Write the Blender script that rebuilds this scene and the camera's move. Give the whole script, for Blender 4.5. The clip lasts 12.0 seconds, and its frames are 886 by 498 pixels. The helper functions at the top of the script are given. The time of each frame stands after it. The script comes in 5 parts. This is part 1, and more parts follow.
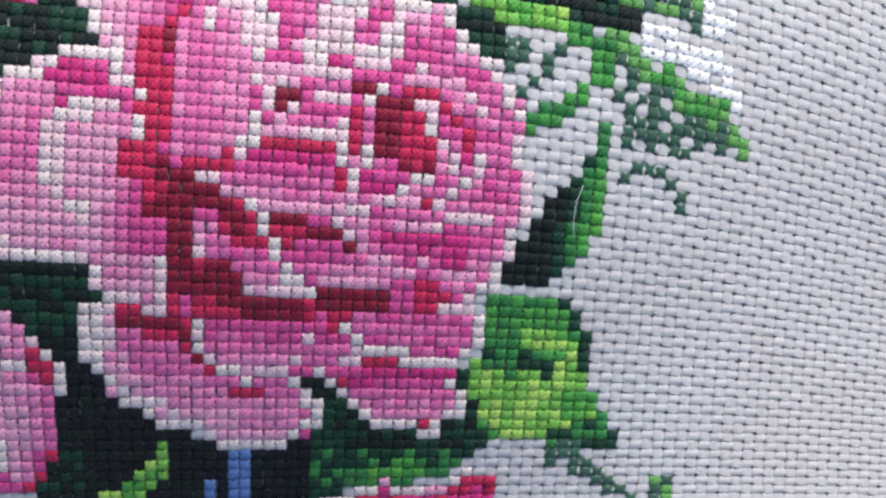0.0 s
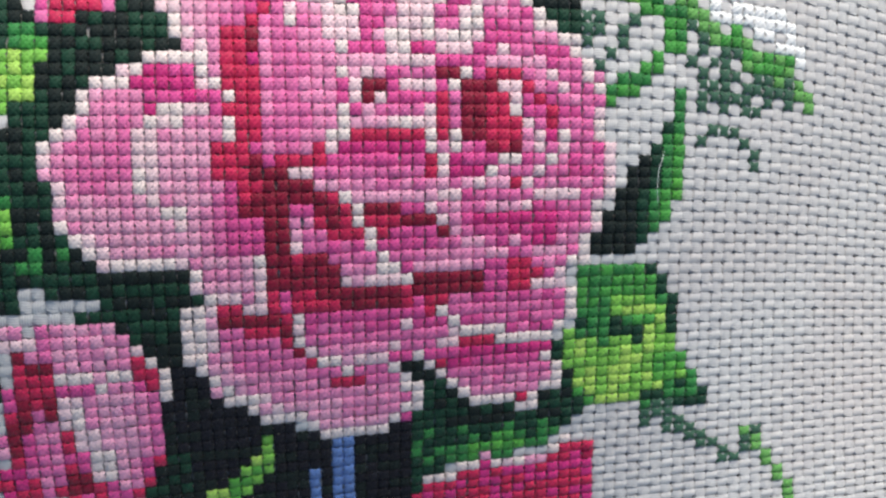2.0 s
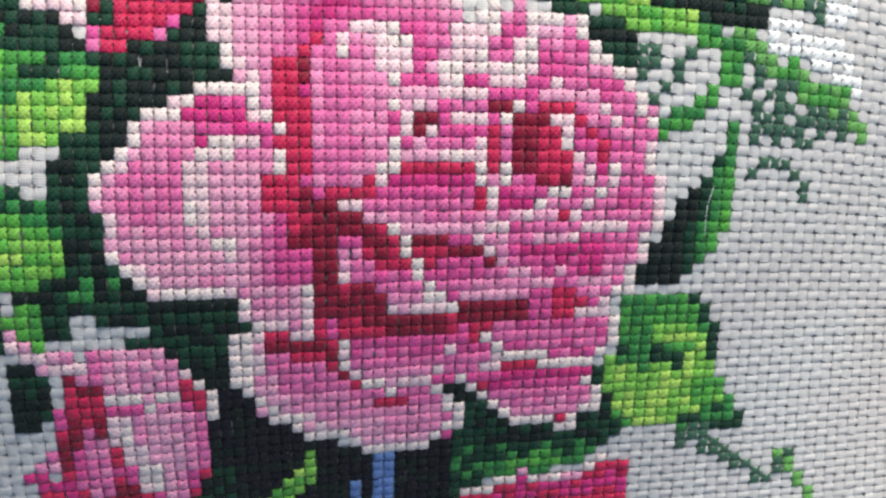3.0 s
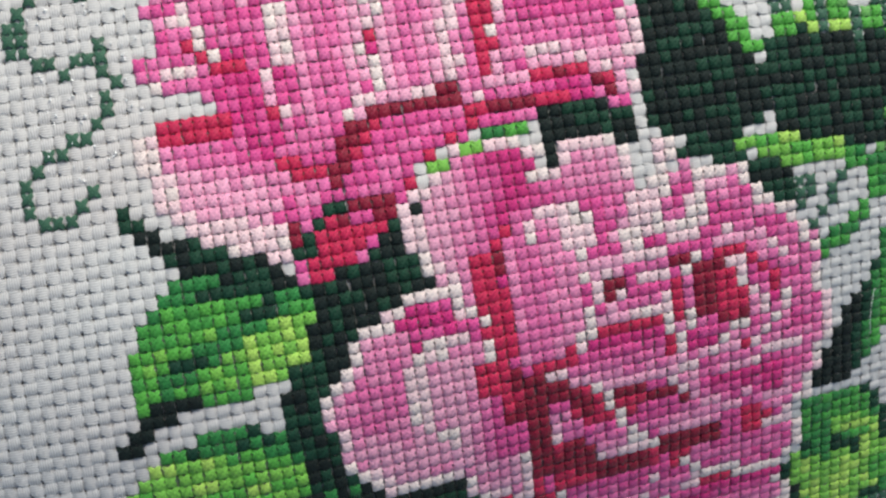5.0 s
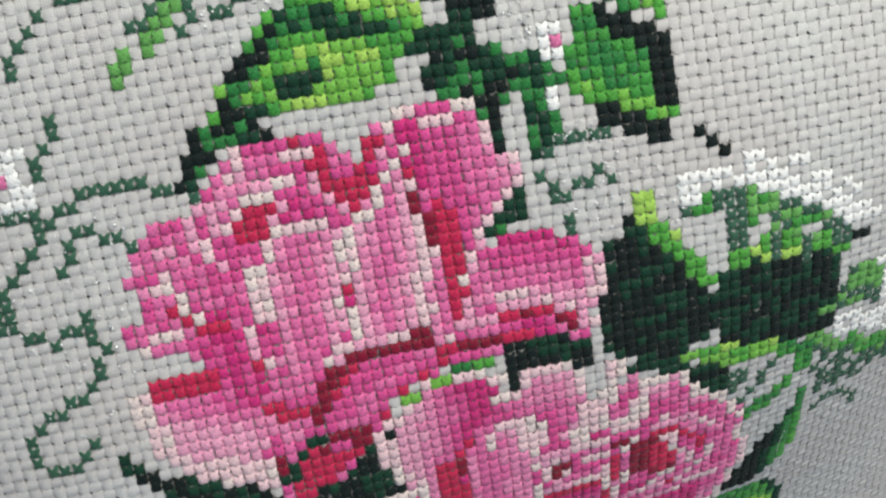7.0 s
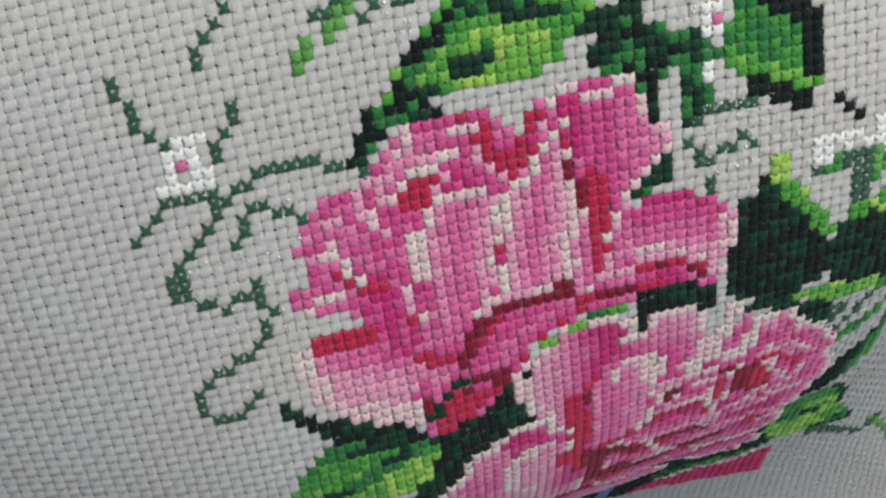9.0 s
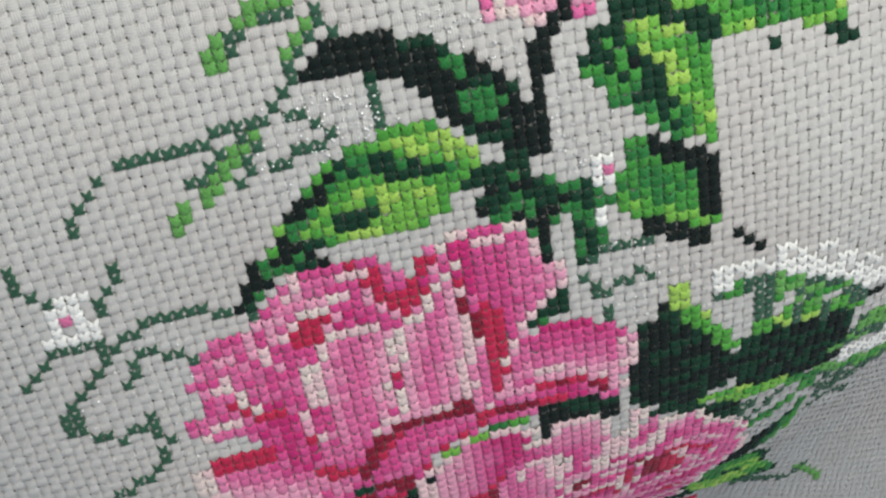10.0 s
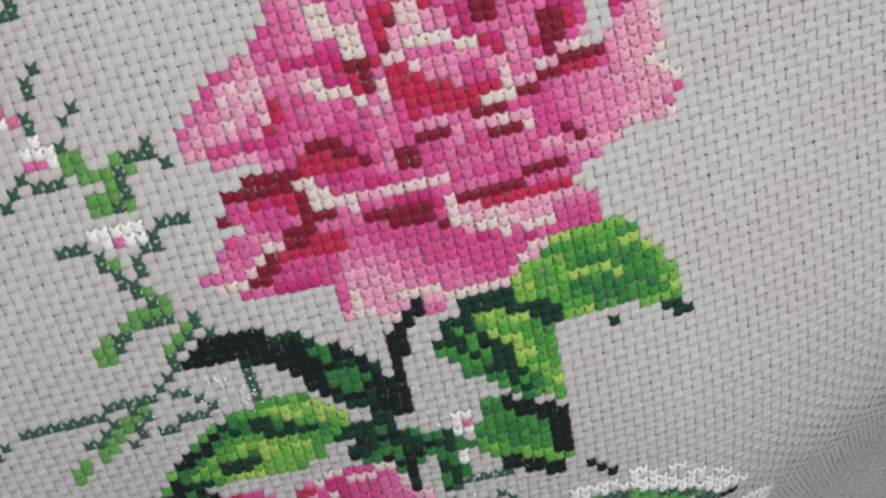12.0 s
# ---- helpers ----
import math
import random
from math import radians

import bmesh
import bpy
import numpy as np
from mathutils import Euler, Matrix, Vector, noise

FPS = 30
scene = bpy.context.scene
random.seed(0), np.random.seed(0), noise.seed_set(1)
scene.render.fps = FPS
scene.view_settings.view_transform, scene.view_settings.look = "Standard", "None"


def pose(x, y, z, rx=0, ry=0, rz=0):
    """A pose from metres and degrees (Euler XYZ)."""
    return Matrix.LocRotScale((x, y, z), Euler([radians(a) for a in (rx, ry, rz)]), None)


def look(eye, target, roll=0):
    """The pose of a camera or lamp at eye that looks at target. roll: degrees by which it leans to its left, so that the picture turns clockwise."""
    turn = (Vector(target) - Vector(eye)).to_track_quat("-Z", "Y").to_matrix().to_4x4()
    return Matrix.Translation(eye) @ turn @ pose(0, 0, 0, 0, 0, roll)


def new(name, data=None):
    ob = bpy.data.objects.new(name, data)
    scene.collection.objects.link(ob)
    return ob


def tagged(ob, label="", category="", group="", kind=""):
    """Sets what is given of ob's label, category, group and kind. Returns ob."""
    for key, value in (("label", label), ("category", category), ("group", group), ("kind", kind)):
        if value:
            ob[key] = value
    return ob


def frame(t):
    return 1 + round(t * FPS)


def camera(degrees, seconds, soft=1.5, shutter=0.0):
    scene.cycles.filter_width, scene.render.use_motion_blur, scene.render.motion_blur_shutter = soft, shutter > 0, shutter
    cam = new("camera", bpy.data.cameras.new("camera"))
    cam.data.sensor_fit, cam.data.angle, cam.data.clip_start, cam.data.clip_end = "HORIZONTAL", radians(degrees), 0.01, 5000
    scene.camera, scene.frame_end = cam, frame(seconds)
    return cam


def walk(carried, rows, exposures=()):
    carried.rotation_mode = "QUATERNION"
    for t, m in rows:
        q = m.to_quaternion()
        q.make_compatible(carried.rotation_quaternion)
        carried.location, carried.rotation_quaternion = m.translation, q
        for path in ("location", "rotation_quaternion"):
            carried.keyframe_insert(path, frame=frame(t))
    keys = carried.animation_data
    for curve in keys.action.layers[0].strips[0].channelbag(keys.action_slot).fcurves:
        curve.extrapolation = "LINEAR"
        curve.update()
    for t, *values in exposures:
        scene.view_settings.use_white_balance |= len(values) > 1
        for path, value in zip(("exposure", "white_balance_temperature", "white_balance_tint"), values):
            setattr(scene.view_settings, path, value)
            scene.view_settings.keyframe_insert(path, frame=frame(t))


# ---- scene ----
cam = camera(40.02, 12.0, soft=2.5)
PATH = [
    (0, pose(0.01937, -0.03601, 0.17167, 9.082, -6.175, 4.524)),
    (0.5, pose(0.03114, -0.01246, 0.17956, 3.624, -2.644, 4.487)),
    (1, pose(0.01199, -0.02536, 0.16966, 7.207, -5.767, 1.834)),
    (1.5, pose(-0.00111, -0.03989, 0.17129, 9.604, -7.805, 0.393)),
    (2, pose(-0.00492, -0.03146, 0.17165, 6.896, -8.972, -0.491)),
    (2.5, pose(-0.01010, -0.01577, 0.17317, 2.058, -8.812, 1.642)),
    (2.7, pose(-0.00978, -0.00954, 0.17288, 0.255, -8.626, 2.063)),
    (4.3, pose(-0.02724, -0.00920, 0.18748, 6.030, -7.360, -7.034)),
    (4.5, pose(-0.04429, 0.00259, 0.19493, 2.751, -9.814, -6.898)),
    (5, pose(-0.04441, 0.02897, 0.17730, -1.202, -10.794, -8.594)),
    (5.5, pose(-0.04750, 0.09682, 0.17968, -18.961, -14.105, -5.980)),
    (6, pose(-0.04711, 0.10534, 0.16992, -22.658, -13.399, -3.913)),
    (6.5, pose(-0.03326, 0.11796, 0.16170, -23.699, -13.978, -4.894)),
    (6.7, pose(-0.03394, 0.12804, 0.16293, -24.637, -14.221, -6.018)),
    (8.3, pose(-0.04727, 0.18192, 0.13233, -40.375, -18.491, -4.328)),
    (8.5, pose(-0.05432, 0.17964, 0.13300, -40.348, -18.510, -3.736)),
    (9, pose(-0.06304, 0.17326, 0.14289, -38.091, -17.859, -4.538)),
    (9.5, pose(-0.06030, 0.17706, 0.13589, -39.447, -18.763, -2.134)),
    (10, pose(-0.03588, 0.20119, 0.12361, -44.047, -17.086, -4.529)),
    (10.5, pose(-0.02860, 0.22236, 0.10650, -49.248, -17.736, -3.422)),
    (11, pose(-0.01922, 0.23173, 0.10581, -49.637, -17.651, -3.599)),
    (11.5, pose(-0.00424, 0.24613, 0.10845, -48.535, -15.692, -4.050)),
    (12, pose(-0.00775, 0.24690, 0.11268, -46.488, -16.008, -3.927)),
]
walk(cam, PATH, [(0, 0.3, 6480, 10), (0.5, -0.02, 6530, 11), (1.0, 0.15, 6650, 9), (1.5, 0.24, 6800, 7), (2.7, 0.32, 7050, 5), (4.5, 0.18, 6860, 3), (5.5, -0.35, 6860, 3), (6.7, -0.42, 6860, 2), (8.5, -0.82, 6860, 0), (9.0, -0.74, 6860, 1), (9.5, -0.77, 6810, 2), (10.5, -0.68, 6810, 2), (11.0, -0.81, 6710, 4), (11.5, -0.98, 6740, 6), (12, -1.02, 6760, 7)])
LAMP_POWER, SKY, LAMP_FROM = 2.5, 0.095, (0.10, 0.34, 0.28)
LINEN = (216, 215, 215)
# ---- light: weak sky, and an added soft lamp above the upper edge of the cloth ----
world = bpy.data.worlds.new("world")
scene.world = world
world.use_nodes = True
wn = world.node_tree.nodes
sky = wn.new("ShaderNodeTexSky")
sky.sky_type, sky.sun_disc = "NISHITA", False
sky.sun_elevation, sky.sun_rotation = radians(40), radians(10)
wn["Background"].inputs["Strength"].default_value = SKY
world.node_tree.links.new(sky.outputs["Color"], wn["Background"].inputs["Color"])
# added lamp for an unseen source: broad, close to the upper edge of the cloth, so its light fades towards the lower
# edge
soft_lamp = bpy.data.lights.new("window_light", "AREA")
soft_lamp.shape, soft_lamp.size, soft_lamp.size_y = "RECTANGLE", 0.4, 0.32
soft_lamp.energy, soft_lamp.color = LAMP_POWER, (1.0, 0.96, 0.92)
new("window_light", soft_lamp).matrix_world = look(LAMP_FROM, (0.01, 0.05, 0))

CELL = 0.00178          # one square of the cloth, about 14 to the inch
MM = 0.001

# ---- the drape of the cloth: a sum of broad swells, heights in millimetres on a 45 mm net ----
SWELL = np.array([
    [-12.2, -5.1, -6.3, -5.6, -2.1, -0.6, -5.1, -6.2],
    [-8.2, -1.3, 1.5, 2.2, 2.3, -0.1, -6.7, -5.6],
    [-6.6, 2.0, 10.4, -3.8, -1.1, -1.3, -11.9, -5.5],
    [-19.5, -9.8, 9.9, -8.5, 2.7, 6.9, -9.2, -4.8],
    [-8.2, -3.8, 3.9, 7.3, 1.5, -1.5, -2.8, -1.4],
    [5.6, 5.1, -9.5, 9.5, -1.0, -6.7, 0.3, -0.9],
    [-9.2, -4.2, -10.7, 0.6, -3.1, -4.2, -3.2, -5.4],
    [-11.6, -4.8, -5.2, -2.2, -4.3, -5.0, -5.7, -5.8],
])
SWELL_X, SWELL_Y, SWELL_R = np.arange(-135, 181, 45.0), np.arange(-90, 226, 45.0), 45.0


def drape(x, y):
    """Height of the cloth at x, y (metres; arrays allowed)."""
    x, y = np.asarray(x) / MM, np.asarray(y) / MM
    gx = np.exp(-((x[..., None] - SWELL_X) ** 2) / (2 * SWELL_R ** 2))
    gy = np.exp(-((y[..., None] - SWELL_Y) ** 2) / (2 * SWELL_R ** 2))
    return np.einsum("...i,ij,...j->...", gx, SWELL, gy) * MM


# the weave lies slightly out of true: millimetres from squares
BIAS = np.array([
    [87.29, -3.876, 0.5099, -0.02112, 1.22, 2.941, 2.886, -3.569, -0.4421, 0.1637, -0.2928, 0.4871, -0.3157, -0.4106, 0.1401, 0.5837, 0.005385, -0.6183, 0.2484, 0.1592],
    [3.404, 84.84, 0.27, -7.632, 8.845, -1.573, -1.548, 2.411, -3.435, -0.1204, -0.757, -1.799, 1.769, -0.7618, -0.1756, -0.3068, 0.784, 0.6497, -0.3028, 0.1195],
])


def lay(u, v):
    """Where the point u, v of the weave (in squares) lies on the cloth, in metres."""
    u, v = np.asarray(u, float), np.asarray(v, float)
    u, v = u / 50, v / 50
    powers = [(i, d - i) for d in range(1, 6) for i in range(d, -1, -1)]
    terms = [u ** i * v ** j for i, j in powers]
    return (sum(k * t for k, t in zip(BIAS[0], terms)) * MM, sum(k * t for k, t in zip(BIAS[1], terms)) * MM)


# ---- materials ----
def srgb(r, g, b):
    return tuple(((c / 255 + 0.055) / 1.055) ** 2.4 if c > 10 else c / 255 / 12.92 for c in (r, g, b)) + (1.0,)


def thread(name, colour, vary=0.22, gloss=0.5, sheen=0.18, stripe=0.0, turn=0.0, mottle=0.0):
    """Spun thread: slight change from strand to strand, fine fibre relief, soft gloss."""
    m = bpy.data.materials.new(name)
    m.use_nodes = True
    n, l = m.node_tree.nodes, m.node_tree.links
    b = n["Principled BSDF"]
    b.inputs["Roughness"].default_value = gloss
    b.inputs["Sheen Weight"].default_value = sheen
    b.inputs["Specular IOR Level"].default_value = 0.3
    geo, info, co = n.new("ShaderNodeNewGeometry"), n.new("ShaderNodeObjectInfo"), n.new("ShaderNodeTexCoord")
    add = n.new("ShaderNodeMath"); add.operation = "ADD"
    l.new(geo.outputs["Random Per Island"], add.inputs[0]); l.new(info.outputs["Random"], add.inputs[1])
    frac = n.new("ShaderNodeMath"); frac.operation = "FRACT"
    l.new(add.outputs[0], frac.inputs[0])
    fibre = n.new("ShaderNodeTexNoise")
    fibre.inputs["Scale"].default_value, fibre.inputs["Detail"].default_value = 2600, 3
    stain = n.new("ShaderNodeTexNoise")
    stain.inputs["Scale"].default_value, stain.inputs["Detail"].default_value = 45, 4
    l.new(co.outputs["Object"], fibre.inputs["Vector"]); l.new(co.outputs["Object"], stain.inputs["Vector"])
    level = n.new("ShaderNodeMapRange")
    level.inputs["To Min"].default_value, level.inputs["To Max"].default_value = 1 - 0.6 * vary, 1 + 0.6 * vary
    l.new(frac.outputs[0], level.inputs["Value"])
    grain = n.new("ShaderNodeMapRange")
    grain.inputs["To Min"].default_value, grain.inputs["To Max"].default_value = 0.82, 1.18
    l.new(fibre.outputs["Fac"], grain.inputs["Value"])
    both = n.new("ShaderNodeMath"); both.operation = "MULTIPLY"
    l.new(level.outputs["Result"], both.inputs[0]); l.new(grain.outputs["Result"], both.inputs[1])
    tone = n.new("ShaderNodeMix"); tone.data_type = "RGBA"; tone.blend_type = "MULTIPLY"
    tone.inputs["Factor"].default_value = 1.0
    tone.inputs["A"].default_value = colour
    grey = n.new("ShaderNodeCombineColor")
    for k in range(3):
        l.new(both.outputs[0], grey.inputs[k])
    l.new(grey.outputs["Color"], tone.inputs["B"])
    last = tone.outputs["Result"]
    if mottle:
        mix = n.new("ShaderNodeMix"); mix.data_type = "RGBA"
        fac = n.new("ShaderNodeMapRange")
        fac.inputs["From Min"].default_value, fac.inputs["From Max"].default_value = 0.35, 0.75
        fac.inputs["To Max"].default_value = mottle
        l.new(stain.outputs["Fac"], fac.inputs["Value"]); l.new(fac.outputs["Result"], mix.inputs["Factor"])
        l.new(last, mix.inputs["A"])
        mix.inputs["B"].default_value = tuple(c * k for c, k in zip(colour, (0.93, 0.85, 0.84))) + (1.0,)
        last = mix.outputs["Result"]
    l.new(last, b.inputs["Base Color"])
    bump = n.new("ShaderNodeBump")
    bump.inputs["Strength"].default_value, bump.inputs["Distance"].default_value = 0.45 if stripe else 0.5, 0.00012
    relief = fibre.outputs["Fac"]
    if stripe:
        wave = n.new("ShaderNodeTexWave")
        wave.bands_direction = "Y" if turn == 0 else "X"
        wave.inputs["Scale"].default_value, wave.inputs["Distortion"].default_value = stripe, 1.5
        wave.inputs["Detail"].default_value = 1
        l.new(co.outputs["Object"], wave.inputs["Vector"])
        mixed = n.new("ShaderNodeMath"); mixed.operation = "ADD"
        l.new(wave.outputs["Fac"], mixed.inputs[0]); l.new(fibre.outputs["Fac"], mixed.inputs[1])
        relief = mixed.outputs[0]
    l.new(relief, bump.inputs["Height"]); l.new(bump.outputs["Normal"], b.inputs["Normal"])
    return m


FLOSS = {
    "W": thread("floss_blush_white", srgb(236, 219, 217), 0.12),
    "L": thread("floss_light_pink", srgb(240, 168, 200), 0.16),
    "M": thread("floss_pink", srgb(230, 112, 172), 0.2),
    "P": thread("floss_hot_pink", srgb(209, 46, 128), 0.22),
    "U": thread("floss_blush", srgb(240, 206, 214), 0.14),
    "Q": thread("floss_mid_pink", srgb(238, 142, 188), 0.18),
    "H": thread("floss_deep_pink", srgb(221, 80, 152), 0.2),
    "h": thread("floss_mid_green", srgb(66, 150, 64), 0.28),
    "j": thread("floss_leaf_green", srgb(122, 188, 78), 0.24),
    "R": thread("floss_crimson", srgb(201, 34, 84), 0.22),
    "D": thread("floss_maroon", srgb(138, 8, 50), 0.25),
    "y": thread("floss_lime", srgb(168, 210, 98), 0.2),
    "g": thread("floss_bright_green", srgb(84, 166, 66), 0.28),
    "G": thread("floss_green", srgb(44, 126, 62), 0.3),
    "F": thread("floss_dark_green", srgb(15, 60, 43), 0.35, 0.65, 0.06),
    "K": thread("floss_black_green", srgb(8, 26, 25), 0.4, 0.7, 0.08),
    "N": thread("floss_navy", srgb(8, 10, 25), 0.4, 0.7, 0.08),
    "B": thread("floss_blue", srgb(96, 130, 190), 0.25),
    "S": thread("floss_snow_white", srgb(250, 250, 250), 0.05, 0.35),
    "e": thread("floss_green_strand", srgb(104, 168, 88), 0.25),
    "s": thread("floss_white_strand", srgb(250, 250, 250), 0.05, 0.35),
    "c": thread("floss_rose", srgb(224, 120, 170), 0.2),
    "V": thread("floss_grey_green", srgb(54, 96, 76), 0.25),
}
COLOUR_WORD = {"W": "blush white", "L": "light pink", "M": "pink", "P": "hot pink", "R": "crimson", "D": "maroon", "y": "lime",
               "g": "bright green", "G": "green", "F": "dark green", "K": "blackish green", "N": "navy", "B": "blue",
               "S": "snow white", "s": "white", "U": "blush", "Q": "pink", "H": "deep pink", "h": "green", "j": "leaf green", "e": "bright green", "c": "rose pink", "V": "grey-green"}
weft_cotton = thread("weft_cotton", srgb(*LINEN), 0.06, 0.8, 0.1, 900.0, 0, 0.6)
warp_cotton = thread("warp_cotton", srgb(*LINEN), 0.06, 0.8, 0.1, 900.0, 1, 0.6)
table_wood = thread("table_wood", srgb(96, 74, 58), 0.1, 0.5, 0.0)

# ---- an assumed table under the cloth, unseen, added so the holes look dark ----
bm = bmesh.new()
bmesh.ops.create_cube(bm, size=1.0, matrix=Matrix.Translation((0.01, 0.06, -0.062)) @ Matrix.Diagonal((1.4, 1.0, 0.04, 1)))
bmesh.ops.bevel(bm, geom=bm.edges[:], offset=0.006, segments=3, affect="EDGES")
me = bpy.data.meshes.new("table_top")
bm.to_mesh(me); bm.free()
me.materials.append(table_wood)
tagged(new("table_top", me), "plain brown table top, assumed under the cloth as a dark backing for its holes", "table", kind="structure")

# ---- the cloth: blocks of weft and warp floats that leave a hole at every corner ----
U0, U1, V0, V1 = -64, 90, -86, 103
rng = np.random.default_rng(7)


def swatch(us, vs, along_x, lift):
    """Padded floats, one for each cell; returns vertices and quads."""
    a, c = np.linspace(-0.66, 0.66, 5), np.linspace(-0.5, 0.5, 4)
    arch = np.array([-0.15, 0.0, 0.05, 0.0, -0.15])
    pad = np.array([-0.015, 0.012, 0.012, -0.015])
    width = np.array([0.4, 0.87, 1.03, 0.87, 0.4])
    aa, cc = np.meshgrid(a, c, indexing="ij")
    cc = cc * (width if along_x else width + np.array([0.12, 0.02, -0.03, 0.02, 0.12]))[:, None]
    zz = arch[:, None] + pad[None, :]
    n = len(us)
    jit = rng.normal(0, 0.025, (n, 3))
    la = aa.ravel()[None] * (1 + jit[:, :1]) + jit[:, 1:2]
    lc = cc.ravel()[None] * (1 + rng.normal(0, 0.05, (n, 1))) + rng.normal(0, 0.025, (n, 1))
    lz = zz.ravel()[None] * (1 + rng.normal(0, 0.12, (n, 1))) + lift + rng.normal(0, 0.015, (n, 1))
    lc = lc + (-0.2 if along_x else 0.2) * la
    dx, dy = (la, lc) if along_x else (lc, la)
    x, y = lay(us[:, None] + 0.5 + dx, vs[:, None] + 0.5 + dy)
    z = drape(x, y) + lz * CELL
    verts = np.stack([x, y, z], -1).reshape(-1, 3)
    i, j = np.meshgrid(range(4), range(3), indexing="ij")
    k = (i * 4 + j).ravel()
    quad = np.stack([k, k + 4, k + 5, k + 1], -1)
    if not along_x:
        quad = quad[:, ::-1]
    faces = (quad[None] + (np.arange(n) * 20)[:, None, None]).reshape(-1, 4)
    return verts, faces


def quads(name, blocks, materials):
    """One mesh from (vertices, quads, material slots) blocks."""
    me = bpy.data.meshes.new(name)
    vs, fs, ms, base = [], [], [], 0
    for v, f, slot in blocks:
        vs.append(v); fs.append(f + base); ms.append(np.broadcast_to(slot, len(f))); base += len(v)
    v, f, s = np.concatenate(vs), np.concatenate(fs), np.concatenate(ms)
    me.vertices.add(len(v)); me.vertices.foreach_set("co", v.astype(np.float32).ravel())
    me.loops.add(f.size); me.loops.foreach_set("vertex_index", f.astype(np.int32).ravel())
    me.polygons.add(len(f)); me.polygons.foreach_set("loop_start", np.arange(0, f.size, 4, dtype=np.int32))
    me.polygons.foreach_set("material_index", s.astype(np.int32))
    me.polygons.foreach_set("use_smooth", np.ones(len(f), bool))
    for m in materials:
        me.materials.append(m)
    me.update(calc_edges=True)
    return me


# ---- the cross stitches ----
def arm(sign, fat, lift):
    """One leg of a cross stitch, of two strands lying side by side from hole to hole; vertices and quads, in cells."""
    s = np.array([-1, -0.8, -0.45, 0.0, 0.45, 0.8, 1])
    rise = np.array([-0.12, -0.02, 0.05, 0.08, 0.05, -0.02, -0.12]) + lift
    wide = np.array([1.0, 1.2, 1.25, 1.05, 0.85, 0.66, 0.5] if fat > 0.25 else [0.8, 1.1, 1.25, 1.25, 1.2, 1.0, 0.8])[::sign]
    v, q = [], []
    for side in (-1, 1):
        base = len(v)
        for k in range(7):
            for c, z in ((-0.55, -0.04), (-0.3, 0.025), (0.12 * side, 0.05), (0.3, 0.025), (0.55, -0.04)):
                across = (side * 0.5 + c) * fat * wide[k]
                along = s[k] * 0.5
                x, y = (along - across * 0.7071) * 0.96, (along + across * 0.7071) * 1.04
                x, y = min(max(x, -0.5), 0.5), min(max(y, -0.52), 0.52)
                sag = 0.13 * max(0, (abs(x) - 0.32) / 0.18) ** 2 + 0.07 * max(0, (abs(y) - 0.36) / 0.16) ** 2
                v.append((x, sign * y, rise[k] + z * fat / 0.3 - sag))
        q += [(base + i * 5 + j, base + i * 5 + 5 + j, base + i * 5 + 6 + j, base + i * 5 + 1 + j) for i in range(6) for j in range(4)]
    q = np.array(q)
    return np.array(v), q if sign < 0 else q[:, ::-1]


def cross(fat):
    v1, q1 = arm(-1, fat, 0.045)
    v2, q2 = arm(1, fat, 0.06)
    return np.concatenate([v1, v2]), np.concatenate([q1, q2 + len(v1)])


FULL, THIN = cross(0.28), cross(0.18)


def sewn(cells, slots, thin):
    """Crosses on the given cells, bent to the drape; vertices, quads, slots."""
    v, q = THIN if thin else FULL
    cells = np.array(cells, float)
    n = len(cells)
    turn = rng.normal(0, 0.07, (n, 1))
    size = 1 + rng.normal(0, 0.04, (n, 1))
    x = (v[:, 0] * np.cos(turn) - v[:, 1] * np.sin(turn)) * size + rng.normal(0, 0.028, (n, 1))
    y = (v[:, 0] * np.sin(turn) + v[:, 1] * np.cos(turn)) * size + rng.normal(0, 0.028, (n, 1))
    z = v[:, 2] * (1 + rng.normal(0, 0.15, (n, 1))) + rng.normal(0.06, 0.04, (n, 1))
    x, y = lay(cells[:, :1] + 0.5 + x, cells[:, 1:] + 0.5 + y)
    verts = np.stack([x, y, drape(x, y) + z * CELL], -1).reshape(-1, 3)
    faces = (q[None] + (np.arange(n) * len(v))[:, None, None]).reshape(-1, 4)
    return verts, faces, np.repeat(np.array(slots), len(q))


# ---- the pattern, in squares of the cloth: areas and lines, later ones stitched in place of earlier ones ----
PATTERN = []
CHART = {}
BETWEEN = {"LM": "Q", "ML": "Q", "MP": "H", "PM": "H", "WL": "U", "LW": "U", "gG": "h", "Gg": "h", "gy": "j", "yg": "j"}


def rnd(u, v, k):
    return noise.noise(Vector((u * 0.21 + k * 7.3, v * 0.62 + k * 3.1, k * 1.7)))


def inside(px, py, ring):
    hit = np.zeros(px.shape, bool)
    for (x0, y0), (x1, y1) in zip(ring, ring[1:] + ring[:1]):
        if y0 != y1:
            hit ^= ((y0 > py) != (y1 > py)) & (px < (x1 - x0) * (py - y0) / (y1 - y0) + x0)
    return hit


